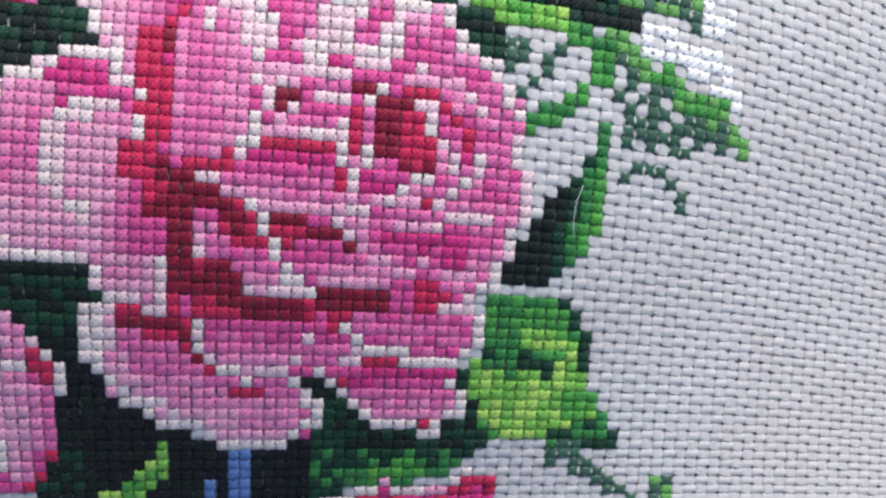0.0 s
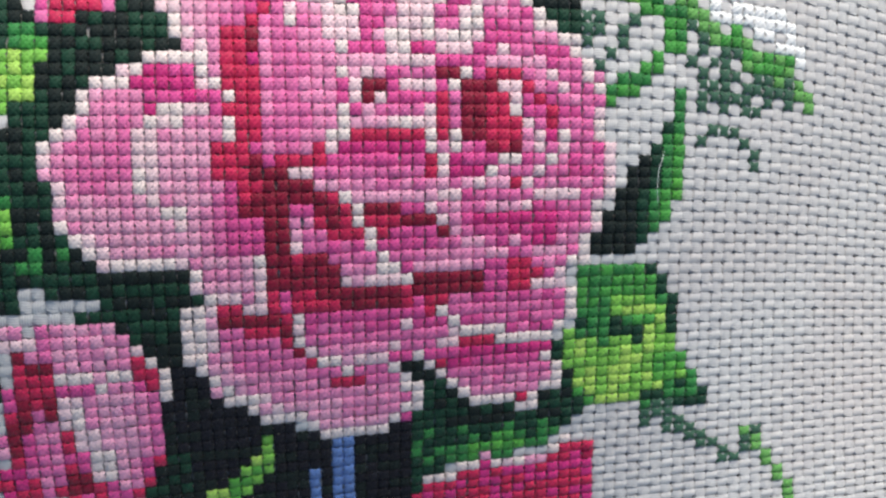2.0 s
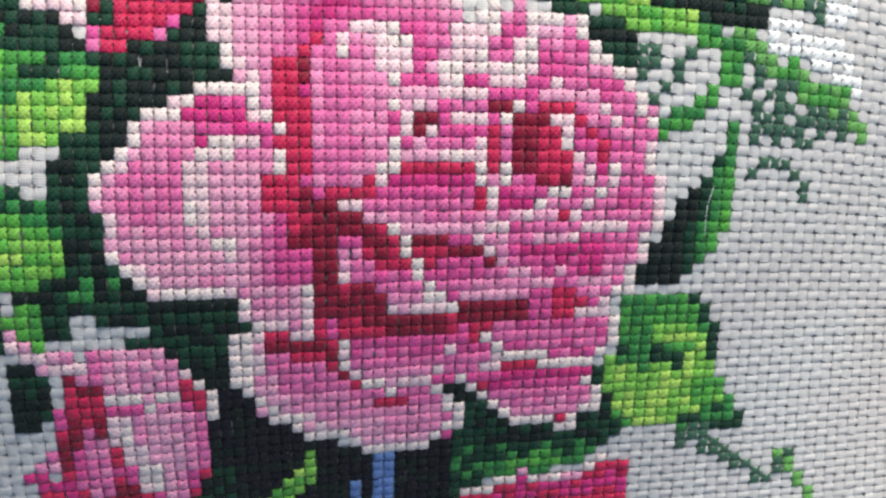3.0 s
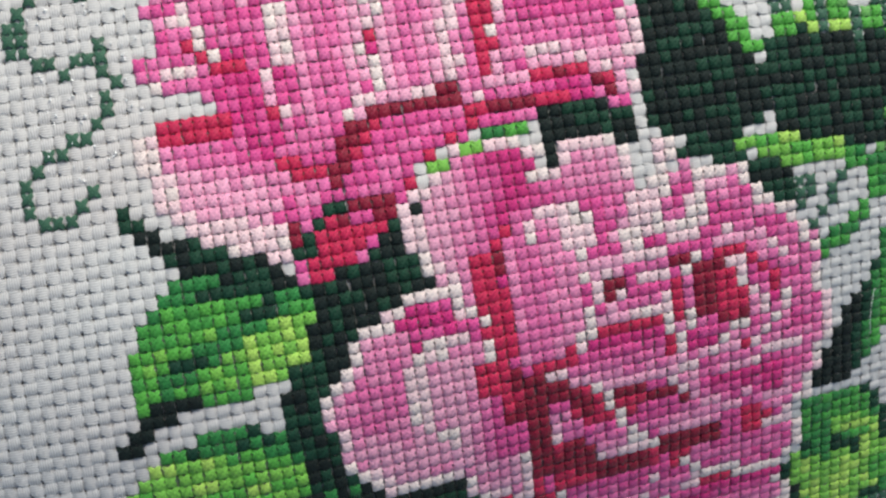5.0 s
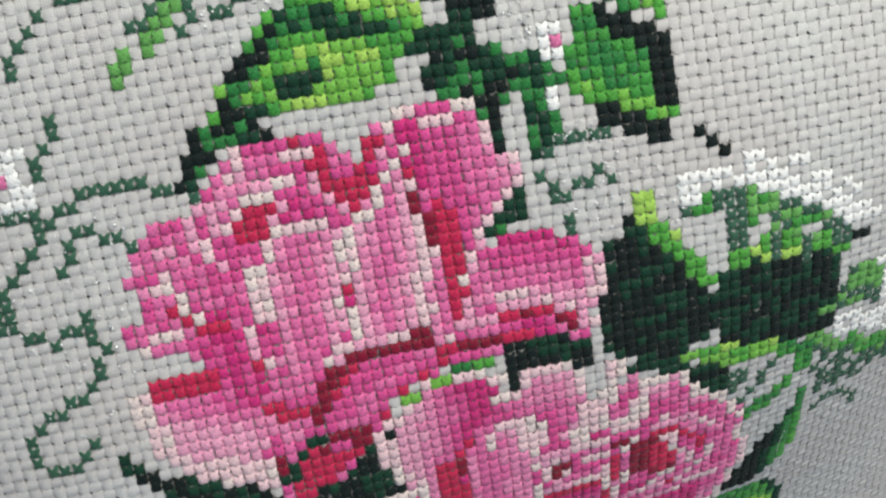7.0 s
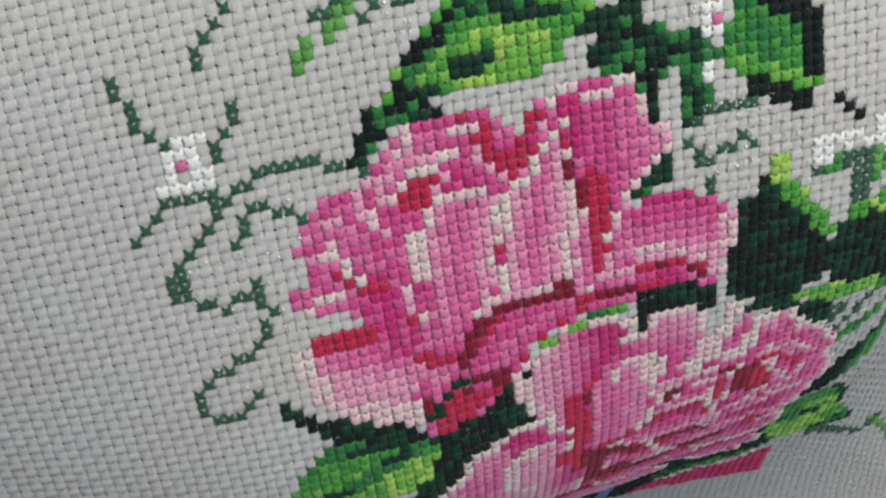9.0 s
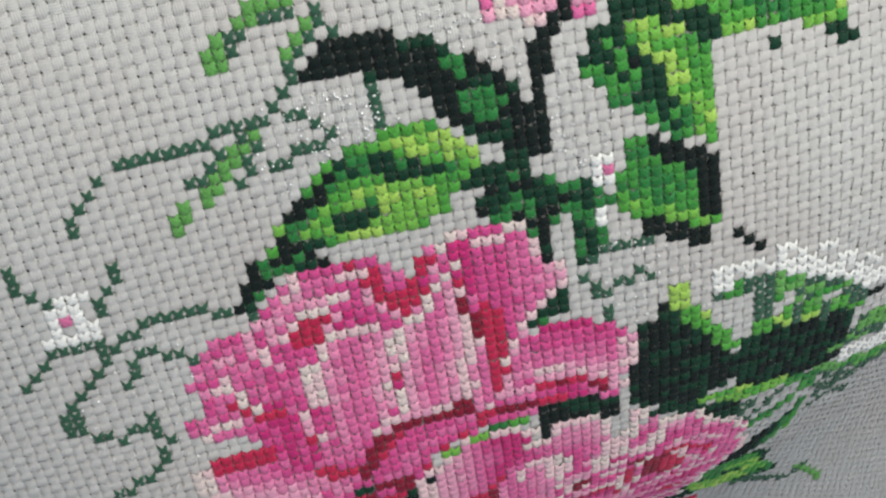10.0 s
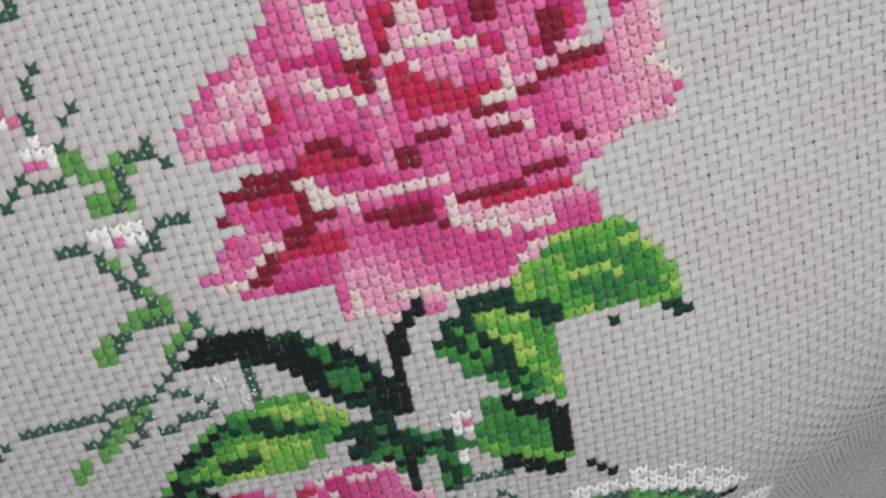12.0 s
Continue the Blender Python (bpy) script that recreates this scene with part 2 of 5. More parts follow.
def paint(cells, motif, name, shades, axis):
    k = len(PATTERN)
    shades = "".join(a + BETWEEN.get(a + b, "") for a, b in zip(shades, shades[1:] + " "))
    PATTERN.append((motif, name, shades))
    for u, v in cells:
        if shades == "-":
            CHART.pop((u, v), None)
            continue
        if axis:
            (ax, ay), (bx, by) = axis
            s = ((u + 0.5 - ax) * (bx - ax) + (v + 0.5 - ay) * (by - ay)) / ((bx - ax) ** 2 + (by - ay) ** 2)
            s = s * len(shades) + (rnd(u, v, k) * 0.6 + random.uniform(-0.35, 0.35)) * (1.7 if name == "leaf" else 1)
        else:
            s = (0.5 + rnd(u, v, k) * 0.7 + random.uniform(-0.28, 0.28)) * len(shades)
        CHART[u, v] = (k, shades[min(max(int(s), 0), len(shades) - 1)])


def area(motif, name, shades, ring, axis=None, rim="", fill=1.0):
    """A patch of stitches inside an outline; shades run along the axis; rim colours its outermost stitches."""
    us = np.arange(math.floor(min(p[0] for p in ring)), math.ceil(max(p[0] for p in ring)) + 1)
    vs = np.arange(math.floor(min(p[1] for p in ring)), math.ceil(max(p[1] for p in ring)) + 1)
    mu, mv = (a.ravel() for a in np.meshgrid(us, vs, indexing="ij"))
    hit = inside(mu + 0.5, mv + 0.5, ring)
    cells = [(int(u), int(v)) for u, v in zip(mu[hit], mv[hit]) if fill == 1 or random.random() < fill]
    paint(cells, motif, name, shades, axis)
    if rim:
        got = set(cells)
        edge = [(u, v) for u, v in cells if not {(u + 1, v), (u - 1, v), (u, v + 1), (u, v - 1)} <= got]
        paint(edge, motif, "edge", rim, None)


def line(motif, name, shades, way, width=1.0):
    """Stitches along a run of straight pieces."""
    cells = []
    for (x0, y0), (x1, y1) in zip(way, way[1:]):
        steps = max(1, round(max(abs(x1 - x0), abs(y1 - y0))))
        steep = abs(y1 - y0) > abs(x1 - x0)
        for i in range(steps + 1):
            u, v = math.floor(x0 + (x1 - x0) * i / steps), math.floor(y0 + (y1 - y0) * i / steps)
            for o in range(1 if width < 1.6 else 2 if width < 2.3 else 3):
                c = (u + o, v) if steep else (u, v - o)
                if c not in cells:
                    if cells and shades in "Ve" and i and abs(c[0] - cells[-1][0]) + abs(c[1] - cells[-1][1]) == 2 and random.random() < 0.05:
                        cells.append((c[0], cells[-1][1]))
                    cells.append(c)
    paint(cells, motif, name, shades, None)


# foliage
area("foliage", "dark_leaf", "KFK", [(-20.5, 12.5), (-16.5, 9.5), (-12, 10.5), (-9.5, 12), (-5.5, 8), (-11, 8.5), (-14.5, 6.5), (-15.5, 4), (-18.5, 1), (-17.5, -1.5), (-18, -3.5), (-15, -7.5), (-12, -8.5), (-7, -8), (-7, -10.5), (-8, -12.5), (-10.5, -14.5), (-12.5, -14), (-14.5, -12.5), (-16.5, -11.5), (-17.5, -10.5), (-20.5, -10), (-23, -11.5), (-25.5, -11), (-23, -8), (-20.5, -4.5), (-22.5, -1.5), (-21.5, 3), (-19.5, 6), (-18.5, 9.5)])
area("foliage", "dark_leaf", "KFK", [(-23.5, -6.5), (-22, -5.5), (-17, -4), (-14.5, -7), (-13, -8), (-13, -9), (-15.5, -9), (-20.5, -9), (-22.5, -11), (-23.5, -10.5)])
area("foliage", "sprig", "FGK", [(-21, -6), (-17, -5.5), (-16.5, -7), (-21, -8)])
area("foliage", "shoot", "KF", [(-6.5, 18), (-8.5, 15), (-9.5, 12.5), (-7.5, 10), (-6, 8), (-10, 8.5), (-12.5, 10.5), (-12, 13), (-9, 16.5)])
area("foliage", "sprig", "KF", [(-15.5, -12.5), (-12, -9), (-7, -8.5), (-7, -11), (-8, -13), (-10, -14.5), (-9.5, -17.5), (-8, -20.5), (-11, -19.5), (-10.5, -16), (-13, -13.5)])
area("foliage", "dark_leaf", "KFK", [(-18.5, 14.5), (-16.5, 15.5), (-9.5, 15), (-8.5, 13), (-11, 11.5), (-14, 9), (-18, 9.5), (-19.5, 10.5)])
# stem
area("stem", "stem", "NNK", [(-10.5, -15), (-8.5, -14), (-7, -18), (-4, -20), (-1, -22), (2, -23.5), (7.5, -24), (10.5, -22.5), (11, -25.5), (10, -32), (9.5, -35), (-13, -32), (-11.5, -29.5), (-11, -24)])
area("stem", "sprig", "FK", [(-12, -24), (-9.5, -24), (-8.5, -28), (-9.5, -32), (-13.5, -31.5)])
area("stem", "stem", "yg", [(-3, -24), (-1.5, -22), (-2, -26), (-4.5, -29), (-5.5, -32.5), (-9.5, -32), (-7.5, -28.5), (-5.5, -27.5)])
area("stem", "ribbon", "BB", [(3, -24), (5, -24), (4.5, -34.5), (3, -34)])
line("stem", "ribbon", "B", [(1, -27.5), (1, -33.5)])
# leaf
area("leaf.e", "leaf", "FGF", [(10.5, -19.5), (14.5, -22.5), (21, -23.5), (24.5, -21), (25, -23.5), (22, -27), (18.5, -27.5), (15.5, -27.5), (11, -29.5), (10.5, -33), (10, -26)], axis=[(16, -22.5), (16, -30)])
area("leaf.e", "dark_leaf", "KFK", [(7, -16), (10.5, -16), (12, -17), (22, -15), (24.5, -20.5), (24.5, -23.5), (21, -24.5), (13.5, -23.5), (10.5, -24), (9, -19.5)])
area("leaf.e", "vein", "Gg", [(15, -26), (19, -25), (21, -27), (18, -28), (15, -27.5)])
# bud
area("bud.b", "bud", "RPR", [(11, -30), (15.5, -28), (20.5, -28.5), (23.5, -26.5), (25.5, -27), (26, -31), (25.5, -36.5), (8, -35)])
line("bud.b", "edge", "WWUL", [(11, -30), (16, -28), (20.5, -29), (23.5, -27)])
# leaf
area("leaf.a", "leaf", "hgh", [(-33.5, 2.5), (-33, 4.5), (-32.5, 8), (-31.5, 10), (-29.5, 12), (-27.5, 13), (-23, 13.5), (-19.5, 12.5), (-17.5, 10), (-18.5, 8.5), (-19.5, 5), (-21, 4.5), (-23.5, 3.5), (-28, 3.5), (-28.5, 4.5), (-30.5, 4), (-32, 3)])
area("leaf.a", "lit_edge", "gjyj", [(-28, 4), (-25.5, 7), (-22.5, 8.5), (-18, 9), (-19.5, 5), (-21, 4.5), (-23.5, 3.5)])
area("leaf.a", "lit_edge", "gjg", [(-29, 8.5), (-28, 9.5), (-24.5, 9.5), (-25, 8.5), (-28, 8)])
area("leaf.a", "lit_edge", "gj", [(-32.5, 3.5), (-32, 7), (-30, 8.5), (-30.5, 6), (-31.5, 4.5)])
line("leaf.a", "vein", "GF", [(-20.5, 10.5), (-23.5, 9.5), (-26.5, 7.5), (-28.5, 6.5), (-30.5, 5.5)], 2.0)
area("leaf.a", "shaded_edge", "GF", [(-31.5, 10), (-29.5, 12), (-27.5, 13), (-23, 13.5), (-18, 12), (-17.5, 9.5), (-19.5, 10.5), (-23.5, 11.5), (-27, 11.5), (-31, 10)])
area("leaf.a", "tip", "K", [(-28, 3.5), (-29, 4.5), (-30.5, 4), (-32.5, 3), (-34, 1.5), (-35, 1), (-35, -0.5), (-33, 0), (-31, 2), (-29, 3)])
# leaf
area("leaf.b", "leaf", "hgjgjg", [(-36.5, -4.5), (-34.5, -3), (-33, -1), (-31, 0.5), (-27, 0.5), (-22.5, -1), (-21, -3), (-21, -5.5), (-22.5, -6.5), (-25, -7.5), (-28.5, -7), (-29.5, -5), (-31, -4), (-33, -3.5)], axis=[(-27, 0), (-27, -7.5)])
line("leaf.b", "vein", "yj", [(-33.5, -2.5), (-31.5, -1.5), (-28.5, -1.5), (-26.5, -2.5)])
line("leaf.b", "vein", "yj", [(-30.5, -3.5), (-26.5, -3.5), (-23.5, -5.5)])
area("leaf.b", "shaded_edge", "FG", [(-31.5, 0), (-29, 0.5), (-25, 1), (-22.5, 0), (-21, -3), (-24, -1.5), (-27, -0.5), (-30, -0.5)])
area("leaf.b", "tip", "K", [(-39.5, -6.5), (-39, -8), (-36.5, -6.5), (-33, -6), (-30, -5.5), (-30, -4.5), (-31.5, -3.5), (-33.5, -4), (-35.5, -4), (-37, -5), (-38.5, -6)])
area("leaf.b", "tip", "K", [(-30, -5.5), (-28.5, -7.5), (-25, -7.5), (-22.5, -7), (-21.5, -8), (-26, -8.5), (-28.5, -9), (-32, -7.5), (-33.5, -7)])
# leaf
area("leaf.c", "leaf", "GFG", [(-37, -13.5), (-35.5, -10.5), (-34.5, -8), (-32.5, -7), (-30, -7.5), (-27.5, -9), (-22.5, -8.5), (-23.5, -12), (-27.5, -11.5), (-29, -15.5)])
area("leaf.c", "vein", "gjg", [(-36, -13), (-34.5, -11.5), (-31, -10), (-29, -10.5), (-30, -12.5), (-33, -12.5), (-35.5, -14)])
area("leaf.c", "vein", "jg", [(-34, -10), (-32.5, -9.5), (-29, -10), (-29.5, -10.5), (-32.5, -10)])
area("leaf.c", "bract", "jgh", [(-26.5, -9.5), (-24, -8), (-22.5, -9), (-23.5, -12), (-25.5, -11)])
# bud
area("bud.a", "bud", "RHR", [(-21.5, -13.5), (-19, -14.5), (-12, -15), (-10.5, -18), (-11, -23.5), (-12.5, -27.5), (-15.5, -28.5), (-21, -27), (-24, -26), (-22.5, -20.5), (-22.5, -17.5)])
area("bud.a", "petal", "MLQLQ", [(-20.5, -13), (-19, -12), (-15, -12), (-13, -13), (-13, -17.5), (-15.5, -17.5), (-17.5, -17), (-19.5, -15)], axis=[(-20.5, -14.5), (-13, -15)])
area("bud.a", "petal", "MQLLQM", [(-18.5, -17.5), (-13.5, -18), (-10.5, -18), (-11, -23.5), (-12.5, -24), (-13, -27.5), (-15, -26.5), (-16, -24), (-18, -21.5)], axis=[(-18.5, -21), (-11, -21.5)])
line("bud.a", "edge", "W", [(-20.5, -14.5), (-19.5, -15.5), (-18.5, -16.5), (-16.5, -16.5), (-15.5, -17.5), (-13.5, -16.5)])
line("bud.a", "edge", "WU", [(-18.5, -18.5), (-18.5, -20.5), (-17.5, -22.5), (-16.5, -24.5), (-15.5, -24.5)], 1.6)
line("bud.a", "edge", "WU", [(-12.5, -14.5), (-11.5, -15.5), (-10.5, -16.5), (-10.5, -18.5)])
area("bud.a", "fold", "DRD", [(-22.5, -14), (-19.5, -15), (-18.5, -17), (-19, -21), (-20, -20), (-21, -18.5), (-22, -23), (-21.5, -25.5), (-23, -24.5), (-22.5, -19.5), (-21, -17)])
area("bud.a", "petal", "MQM", [(-21, -19.5), (-20, -19), (-18.5, -23), (-19.5, -26.5), (-21, -27), (-21.5, -24.5)])
area("bud.a", "fold", "RP", [(-26, -23.5), (-24.5, -23), (-22.5, -24), (-20.5, -26.5), (-24, -26.5)])
area("bud.a", "fold", "D", [(-18.5, -24.5), (-17, -24.5), (-17, -27), (-19, -26.5)])
area("bud.a", "petal", "MLM", [(-25, -22.5), (-23, -21), (-23, -22.5)])
line("bud.a", "edge", "QL", [(-25.5, -10.5), (-24.5, -11.5), (-23.5, -12.5), (-22.5, -12.5), (-20.5, -13.5)], 1.6)
line("bud.a", "edge", "U", [(-25.5, -11.5), (-24.5, -12.5), (-22.5, -13.5), (-20.5, -13.5)])
area("bud.a", "gap", "-", [(-20.5, -9), (-19, -9), (-18.5, -10), (-15.5, -10.5), (-15.5, -9.5), (-14, -9.5), (-15, -10.5), (-17, -11), (-18, -12), (-21, -12.5), (-20.5, -10.5)])
area("bud.a", "gap", "-", [(-27, -21.5), (-25, -18.5), (-23, -17), (-22.5, -16.5), (-22.5, -19), (-24, -20.5), (-25.5, -22.5), (-27, -22.5)])
# foliage
area("foliage.c", "dark_leaf", "KF", [(-26, -12.5), (-23.5, -13.5), (-22.5, -15), (-22.5, -17.5), (-25, -19), (-26.5, -19.5)])
# leaf
area("leaf.d", "leaf", "GhG", [(24, -8.5), (29.5, -8.5), (31.5, -11.5), (33, -14.5), (33.5, -18), (35.5, -21.5), (36.5, -24.5), (34.5, -24), (33, -22.5), (29, -23.5), (26, -23), (24.5, -21.5), (23.5, -19), (23, -16), (24.5, -14), (24, -10.5)])
area("leaf.d", "lit_edge", "jyj", [(23, -15.5), (24.5, -15), (32.5, -15.5), (33.5, -18), (34, -20), (32.5, -21.5), (30.5, -22), (29, -23.5), (26, -23), (24.5, -21), (23.5, -19)])
area("leaf.d", "lit_edge", "gjg", [(27, -11.5), (31, -11.5), (32.5, -15), (31, -14.5), (27.5, -14)])
line("leaf.d", "lit_edge", "y", [(28.5, -13.5), (30.5, -13.5)])
line("leaf.d", "lit_edge", "y", [(31.5, -14.5), (31.5, -14.5)])
line("leaf.d", "lit_edge", "yj", [(23.5, -16.5), (23.5, -18.5)])
line("leaf.d", "lit_edge", "yj", [(26.5, -21.5), (29.5, -21.5)])
area("leaf.d", "leaf", "hgj", [(30, -17.5), (33.5, -18), (34, -20.5), (31.5, -21)])
area("leaf.d", "shaded_edge", "FG", [(34, -20.5), (35.5, -21.5), (36.5, -24.5), (33, -23.5), (30.5, -24), (30, -22.5), (32.5, -22)])
line("leaf.d", "shaded_edge", "F", [(30.5, -9.5), (31.5, -11.5), (32.5, -13.5), (32.5, -15.5)])
line("leaf.d", "vein", "FG", [(24.5, -14.5), (25.5, -14.5), (26.5, -15.5), (28.5, -14.5), (29.5, -15.5)], 1.6)
# spear leaf
area("spear_leaf", "spear_leaf", "KKFGg", [(25, -7.5), (26, -5.5), (27, -2.5), (29, 0.5), (31.5, 3.5), (32.5, 6.5), (33.5, 7), (33.5, 4), (33, 0), (32.5, -3.5), (30.5, -6.5), (29, -7.5), (26, -8)], axis=[(28, 0), (33.5, -1)])
# leaf
area("leaf.f", "dark_leaf", "KF", [(19, 15), (21.5, 15.5), (24, 14), (25, 13), (24.5, 11.5), (21, 11.5), (19.5, 13.5)])
area("leaf.f", "dark_leaf", "KF", [(14.5, 17), (20, 17.5), (20, 15), (19, 14.5), (17, 15), (14.5, 14.5)])
area("leaf.f", "leaf", "gjg", [(19.5, 16.5), (21.5, 17), (27.5, 17), (28, 16), (30, 16), (30, 15.5), (28.5, 14), (24.5, 14), (23.5, 14.5), (21.5, 15.5)])
line("leaf.f", "lit_edge", "y", [(23.5, 16.5), (27.5, 16.5)])
line("leaf.f", "lit_edge", "y", [(28.5, 15.5), (29.5, 15.5)])
line("leaf.f", "dark_leaf", "V", [(24.5, 12.5), (24.5, 11.5), (23.5, 10.5)], 1.6)
area("leaf.f", "gap", "-", [(14.5, 16), (16.5, 16.5), (17, 15.5), (15.5, 15), (15, 14.5), (14.5, 14.5)])
# vine
line("vine.a", "vine", "hG", [(29.5, 14.5), (30.5, 14.5), (31.5, 13.5), (31.5, 12.5), (31.5, 10.5)], 2.0)
line("vine.a", "vine", "hG", [(30.5, 9.5), (29.5, 8.5), (28.5, 7.5), (26.5, 6.5)], 1.6)
line("vine.a", "tendril", "V", [(28.5, 12.5), (27.5, 11.5), (27.5, 10.5), (27.5, 10.5)])
line("vine.a", "tendril", "V", [(26.5, 9.5), (25.5, 8.5), (25.5, 7.5)])
# vine
line("vine.b", "vine", "eh", [(32.5, 15.5), (33.5, 14.5), (34.5, 13.5), (35.5, 12.5)], 1.6)
line("vine.b", "vine", "V", [(33.5, 12.5), (34.5, 11.5), (33.5, 9.5), (34.5, 7.5), (34.5, 5.5)])
line("vine.b", "net", "V", [(35.5, 9.5), (36.5, 7.5), (36.5, 5.5)])
line("vine.b", "net", "V", [(34.5, 6.5), (36.5, 7.5), (36.5, 9.5), (37.5, 10.5)])
line("vine.b", "net", "V", [(36.5, 9.5), (38.5, 7.5), (38.5, 5.5)])
line("vine.b", "net", "V", [(34.5, 5.5), (35.5, 6.5), (38.5, 6.5), (40.5, 7.5), (42.5, 6.5)])
line("vine.b", "net", "V", [(39.5, 5.5), (40.5, 7.5), (39.5, 9.5)])
line("vine.b", "net", "V", [(36.5, 10.5), (37.5, 10.5), (38.5, 10.5)])
area("vine.b", "sprig", "ehe", [(36, 11.5), (38, 13.5), (39, 11.5), (40.5, 11), (42.5, 11), (43.5, 9.5), (40.5, 9.5), (38.5, 9), (38, 11), (36, 11)])
line("vine.b", "sprig", "eV", [(41.5, 8.5), (42.5, 8.5), (44.5, 7.5)], 1.6)
line("vine.b", "tendril", "V", [(34.5, 2.5), (35.5, 3.5), (37.5, 3.5), (38.5, 2.5), (39.5, 0.5)])
# tendril
line("tendril.r", "tendril", "V", [(30.5, -24.5), (32.5, -23.5)], 1.6)
line("tendril.r", "tendril", "V", [(32.5, -25.5), (34.5, -26.5), (35.5, -27.5)], 1.6)
line("tendril.r", "tendril", "V", [(36.5, -28.5), (37.5, -30.5), (38.5, -30.5), (39.5, -28.5), (40.5, -27.5)])
line("tendril.r", "sprig", "e", [(39.5, -27.5), (40.5, -29.5), (41.5, -30.5), (42.5, -33.5), (43.5, -35.5), (43.5, -36.5)])
# white flower
area("white_flower", "white_flower", "SssS", [(35, 16), (38, 16), (39, 15), (42, 15), (44, 13), (44.5, 10), (42.5, 11), (39.5, 12), (38, 13.5), (35.5, 13.5)], fill=0.85)
# leaf
area("leaf.g", "leaf", "KFKK", [(16, 33), (17, 33), (17, 30.5), (18.5, 28), (20.5, 25.5), (23, 22.5), (22.5, 18.5), (19.5, 17), (16.5, 17), (12.5, 19), (12, 22), (13, 29.5), (15, 30.5)])
line("leaf.g", "lit_edge", "y", [(16.5, 33.5), (16.5, 31), (18, 29)], 1.6)
line("leaf.g", "lit_edge", "g", [(17, 30), (18.5, 28), (20, 26), (21.5, 24)], 1.8)
# leaf
area("leaf.h", "leaf", "KFK", [(23.5, 24.5), (25, 26.5), (30.5, 25.5), (35.5, 25), (35.5, 20.5), (35, 15.5), (31, 15), (23, 17)])
line("leaf.h", "lit_edge", "g", [(24.5, 26), (27, 27), (29.5, 27), (35.5, 25.5)], 1.8)
line("leaf.h", "lit_edge", "y", [(26, 26), (30.5, 25.5)])
line("leaf.h", "tip", "K", [(35.5, 25.5), (37.5, 25.5)], 1.4)
# white blossom
area("white_blossom", "white_blossom", "sss", [(19.5, 35), (24, 35.5), (26, 36), (31, 35), (36, 31.5), (39, 27), (38, 25), (31.5, 30), (26.5, 33), (23.5, 32), (20, 31.5)], fill=0.6)
area("white_blossom", "white_blossom", "SsS", [(25, 34), (27.5, 34.5), (31, 32.5), (36.5, 29), (37.5, 26), (31.5, 30.5), (27, 33)], fill=0.85)
area("white_blossom", "sepal", "VeVh", [(20.5, 31.5), (23.5, 33), (26.5, 33), (34, 29), (36.5, 25), (32, 26), (25.5, 30), (22.5, 31)], fill=0.9)
line("white_blossom", "stalk", "V", [(24.5, 30.5), (24.5, 27.5)], 1.6)
line("white_blossom", "stalk", "V", [(28.5, 27.5), (28.5, 25.5)])
line("white_blossom", "stalk", "V", [(31.5, 26.5), (31.5, 24.5)])
# white flower
area("white_flower.b", "white_flower", "sSs", [(39.5, 22), (43, 22), (43, 18), (41.5, 16), (40.5, 16.5), (39.5, 19.5)], fill=0.8)
area("white_flower.b", "sepal", "VeV", [(33.5, 17.5), (36, 21.5), (39, 22), (40.5, 18.5), (39.5, 16), (36, 17)], fill=0.85)
# rose
# the open rose: petals, folds and pale edges
area("rose.b", "rose", "RHH", [(-19, 1.5), (-17, 2.5), (-15, 5.5), (-14, 6.5), (-11.5, 8.5), (-7.5, 8.5), (-6.5, 9), (-9, 11), (-10, 13.5), (19, 14.5), (20.5, 12.5), (23, 10.5), (26, 7), (26.5, 3.5), (26.5, -1.5), (24.5, -7.5), (22.5, -9.5), (23, -11.5), (23.5, -14), (22, -16), (22.5, -20), (20.5, -22), (15.5, -21.5), (12, -18.5), (10.5, -16.5), (8.5, -16.5), (10.5, -20), (10.5, -22), (8, -23.5), (2.5, -23), (-2, -21.5), (-6.5, -18.5), (-8.5, -15.5), (-8.5, -12), (-7, -10.5), (-8.5, -8), (-9, -7.5), (-14, -8), (-18, -4.5), (-17.5, -2), (-19, -1)])
area("rose.b", "petal", "ULLQMHP", [(-6.5, 18.5), (-4, 19.5), (0, 19.5), (2, 19), (2, 17), (2, 16), (0, 14.5), (-1, 14), (-1, 12), (-2, 10), (-3, 8), (-4.5, 5), (-5, 5.5), (-6, 8.5), (-7.5, 9.5), (-9, 11), (-10, 12.5), (-10, 14.5), (-8.5, 15), (-8, 16.5)], axis=[(-9.5, 14), (-0.5, 13)])
area("rose.b", "petal", "LQMHM", [(4.5, 18.5), (7, 19), (9.5, 18.5), (10, 17), (10, 15), (10, 13), (7, 10), (5.5, 10.5), (5, 12.5), (4, 13.5), (1.5, 14), (0, 13.5), (0.5, 15), (3, 16.5)], axis=[(7, 18.5), (5, 10.5)])
area("rose.b", "petal", "MHMQ", [(14, 16), (15.5, 16), (15.5, 14), (13, 12), (10.5, 9), (8.5, 8.5), (7, 8.5), (9, 10.5), (12, 13.5)])
area("rose.b", "petal", "MHM", [(15, 14.5), (19, 14.5), (20, 12), (22.5, 9), (23, 6.5), (14, 7.5), (13.5, 11.5)])
area("rose.b", "groove", "RRP", [(-3, 11.5), (-1, 13.5), (-0.5, 11.5), (-2, 9), (-3.5, 6.5), (-4, 6.5)])
area("rose.b", "edge", "WU", [(12, 18), (13.5, 18.5), (14, 16), (12.5, 15)])
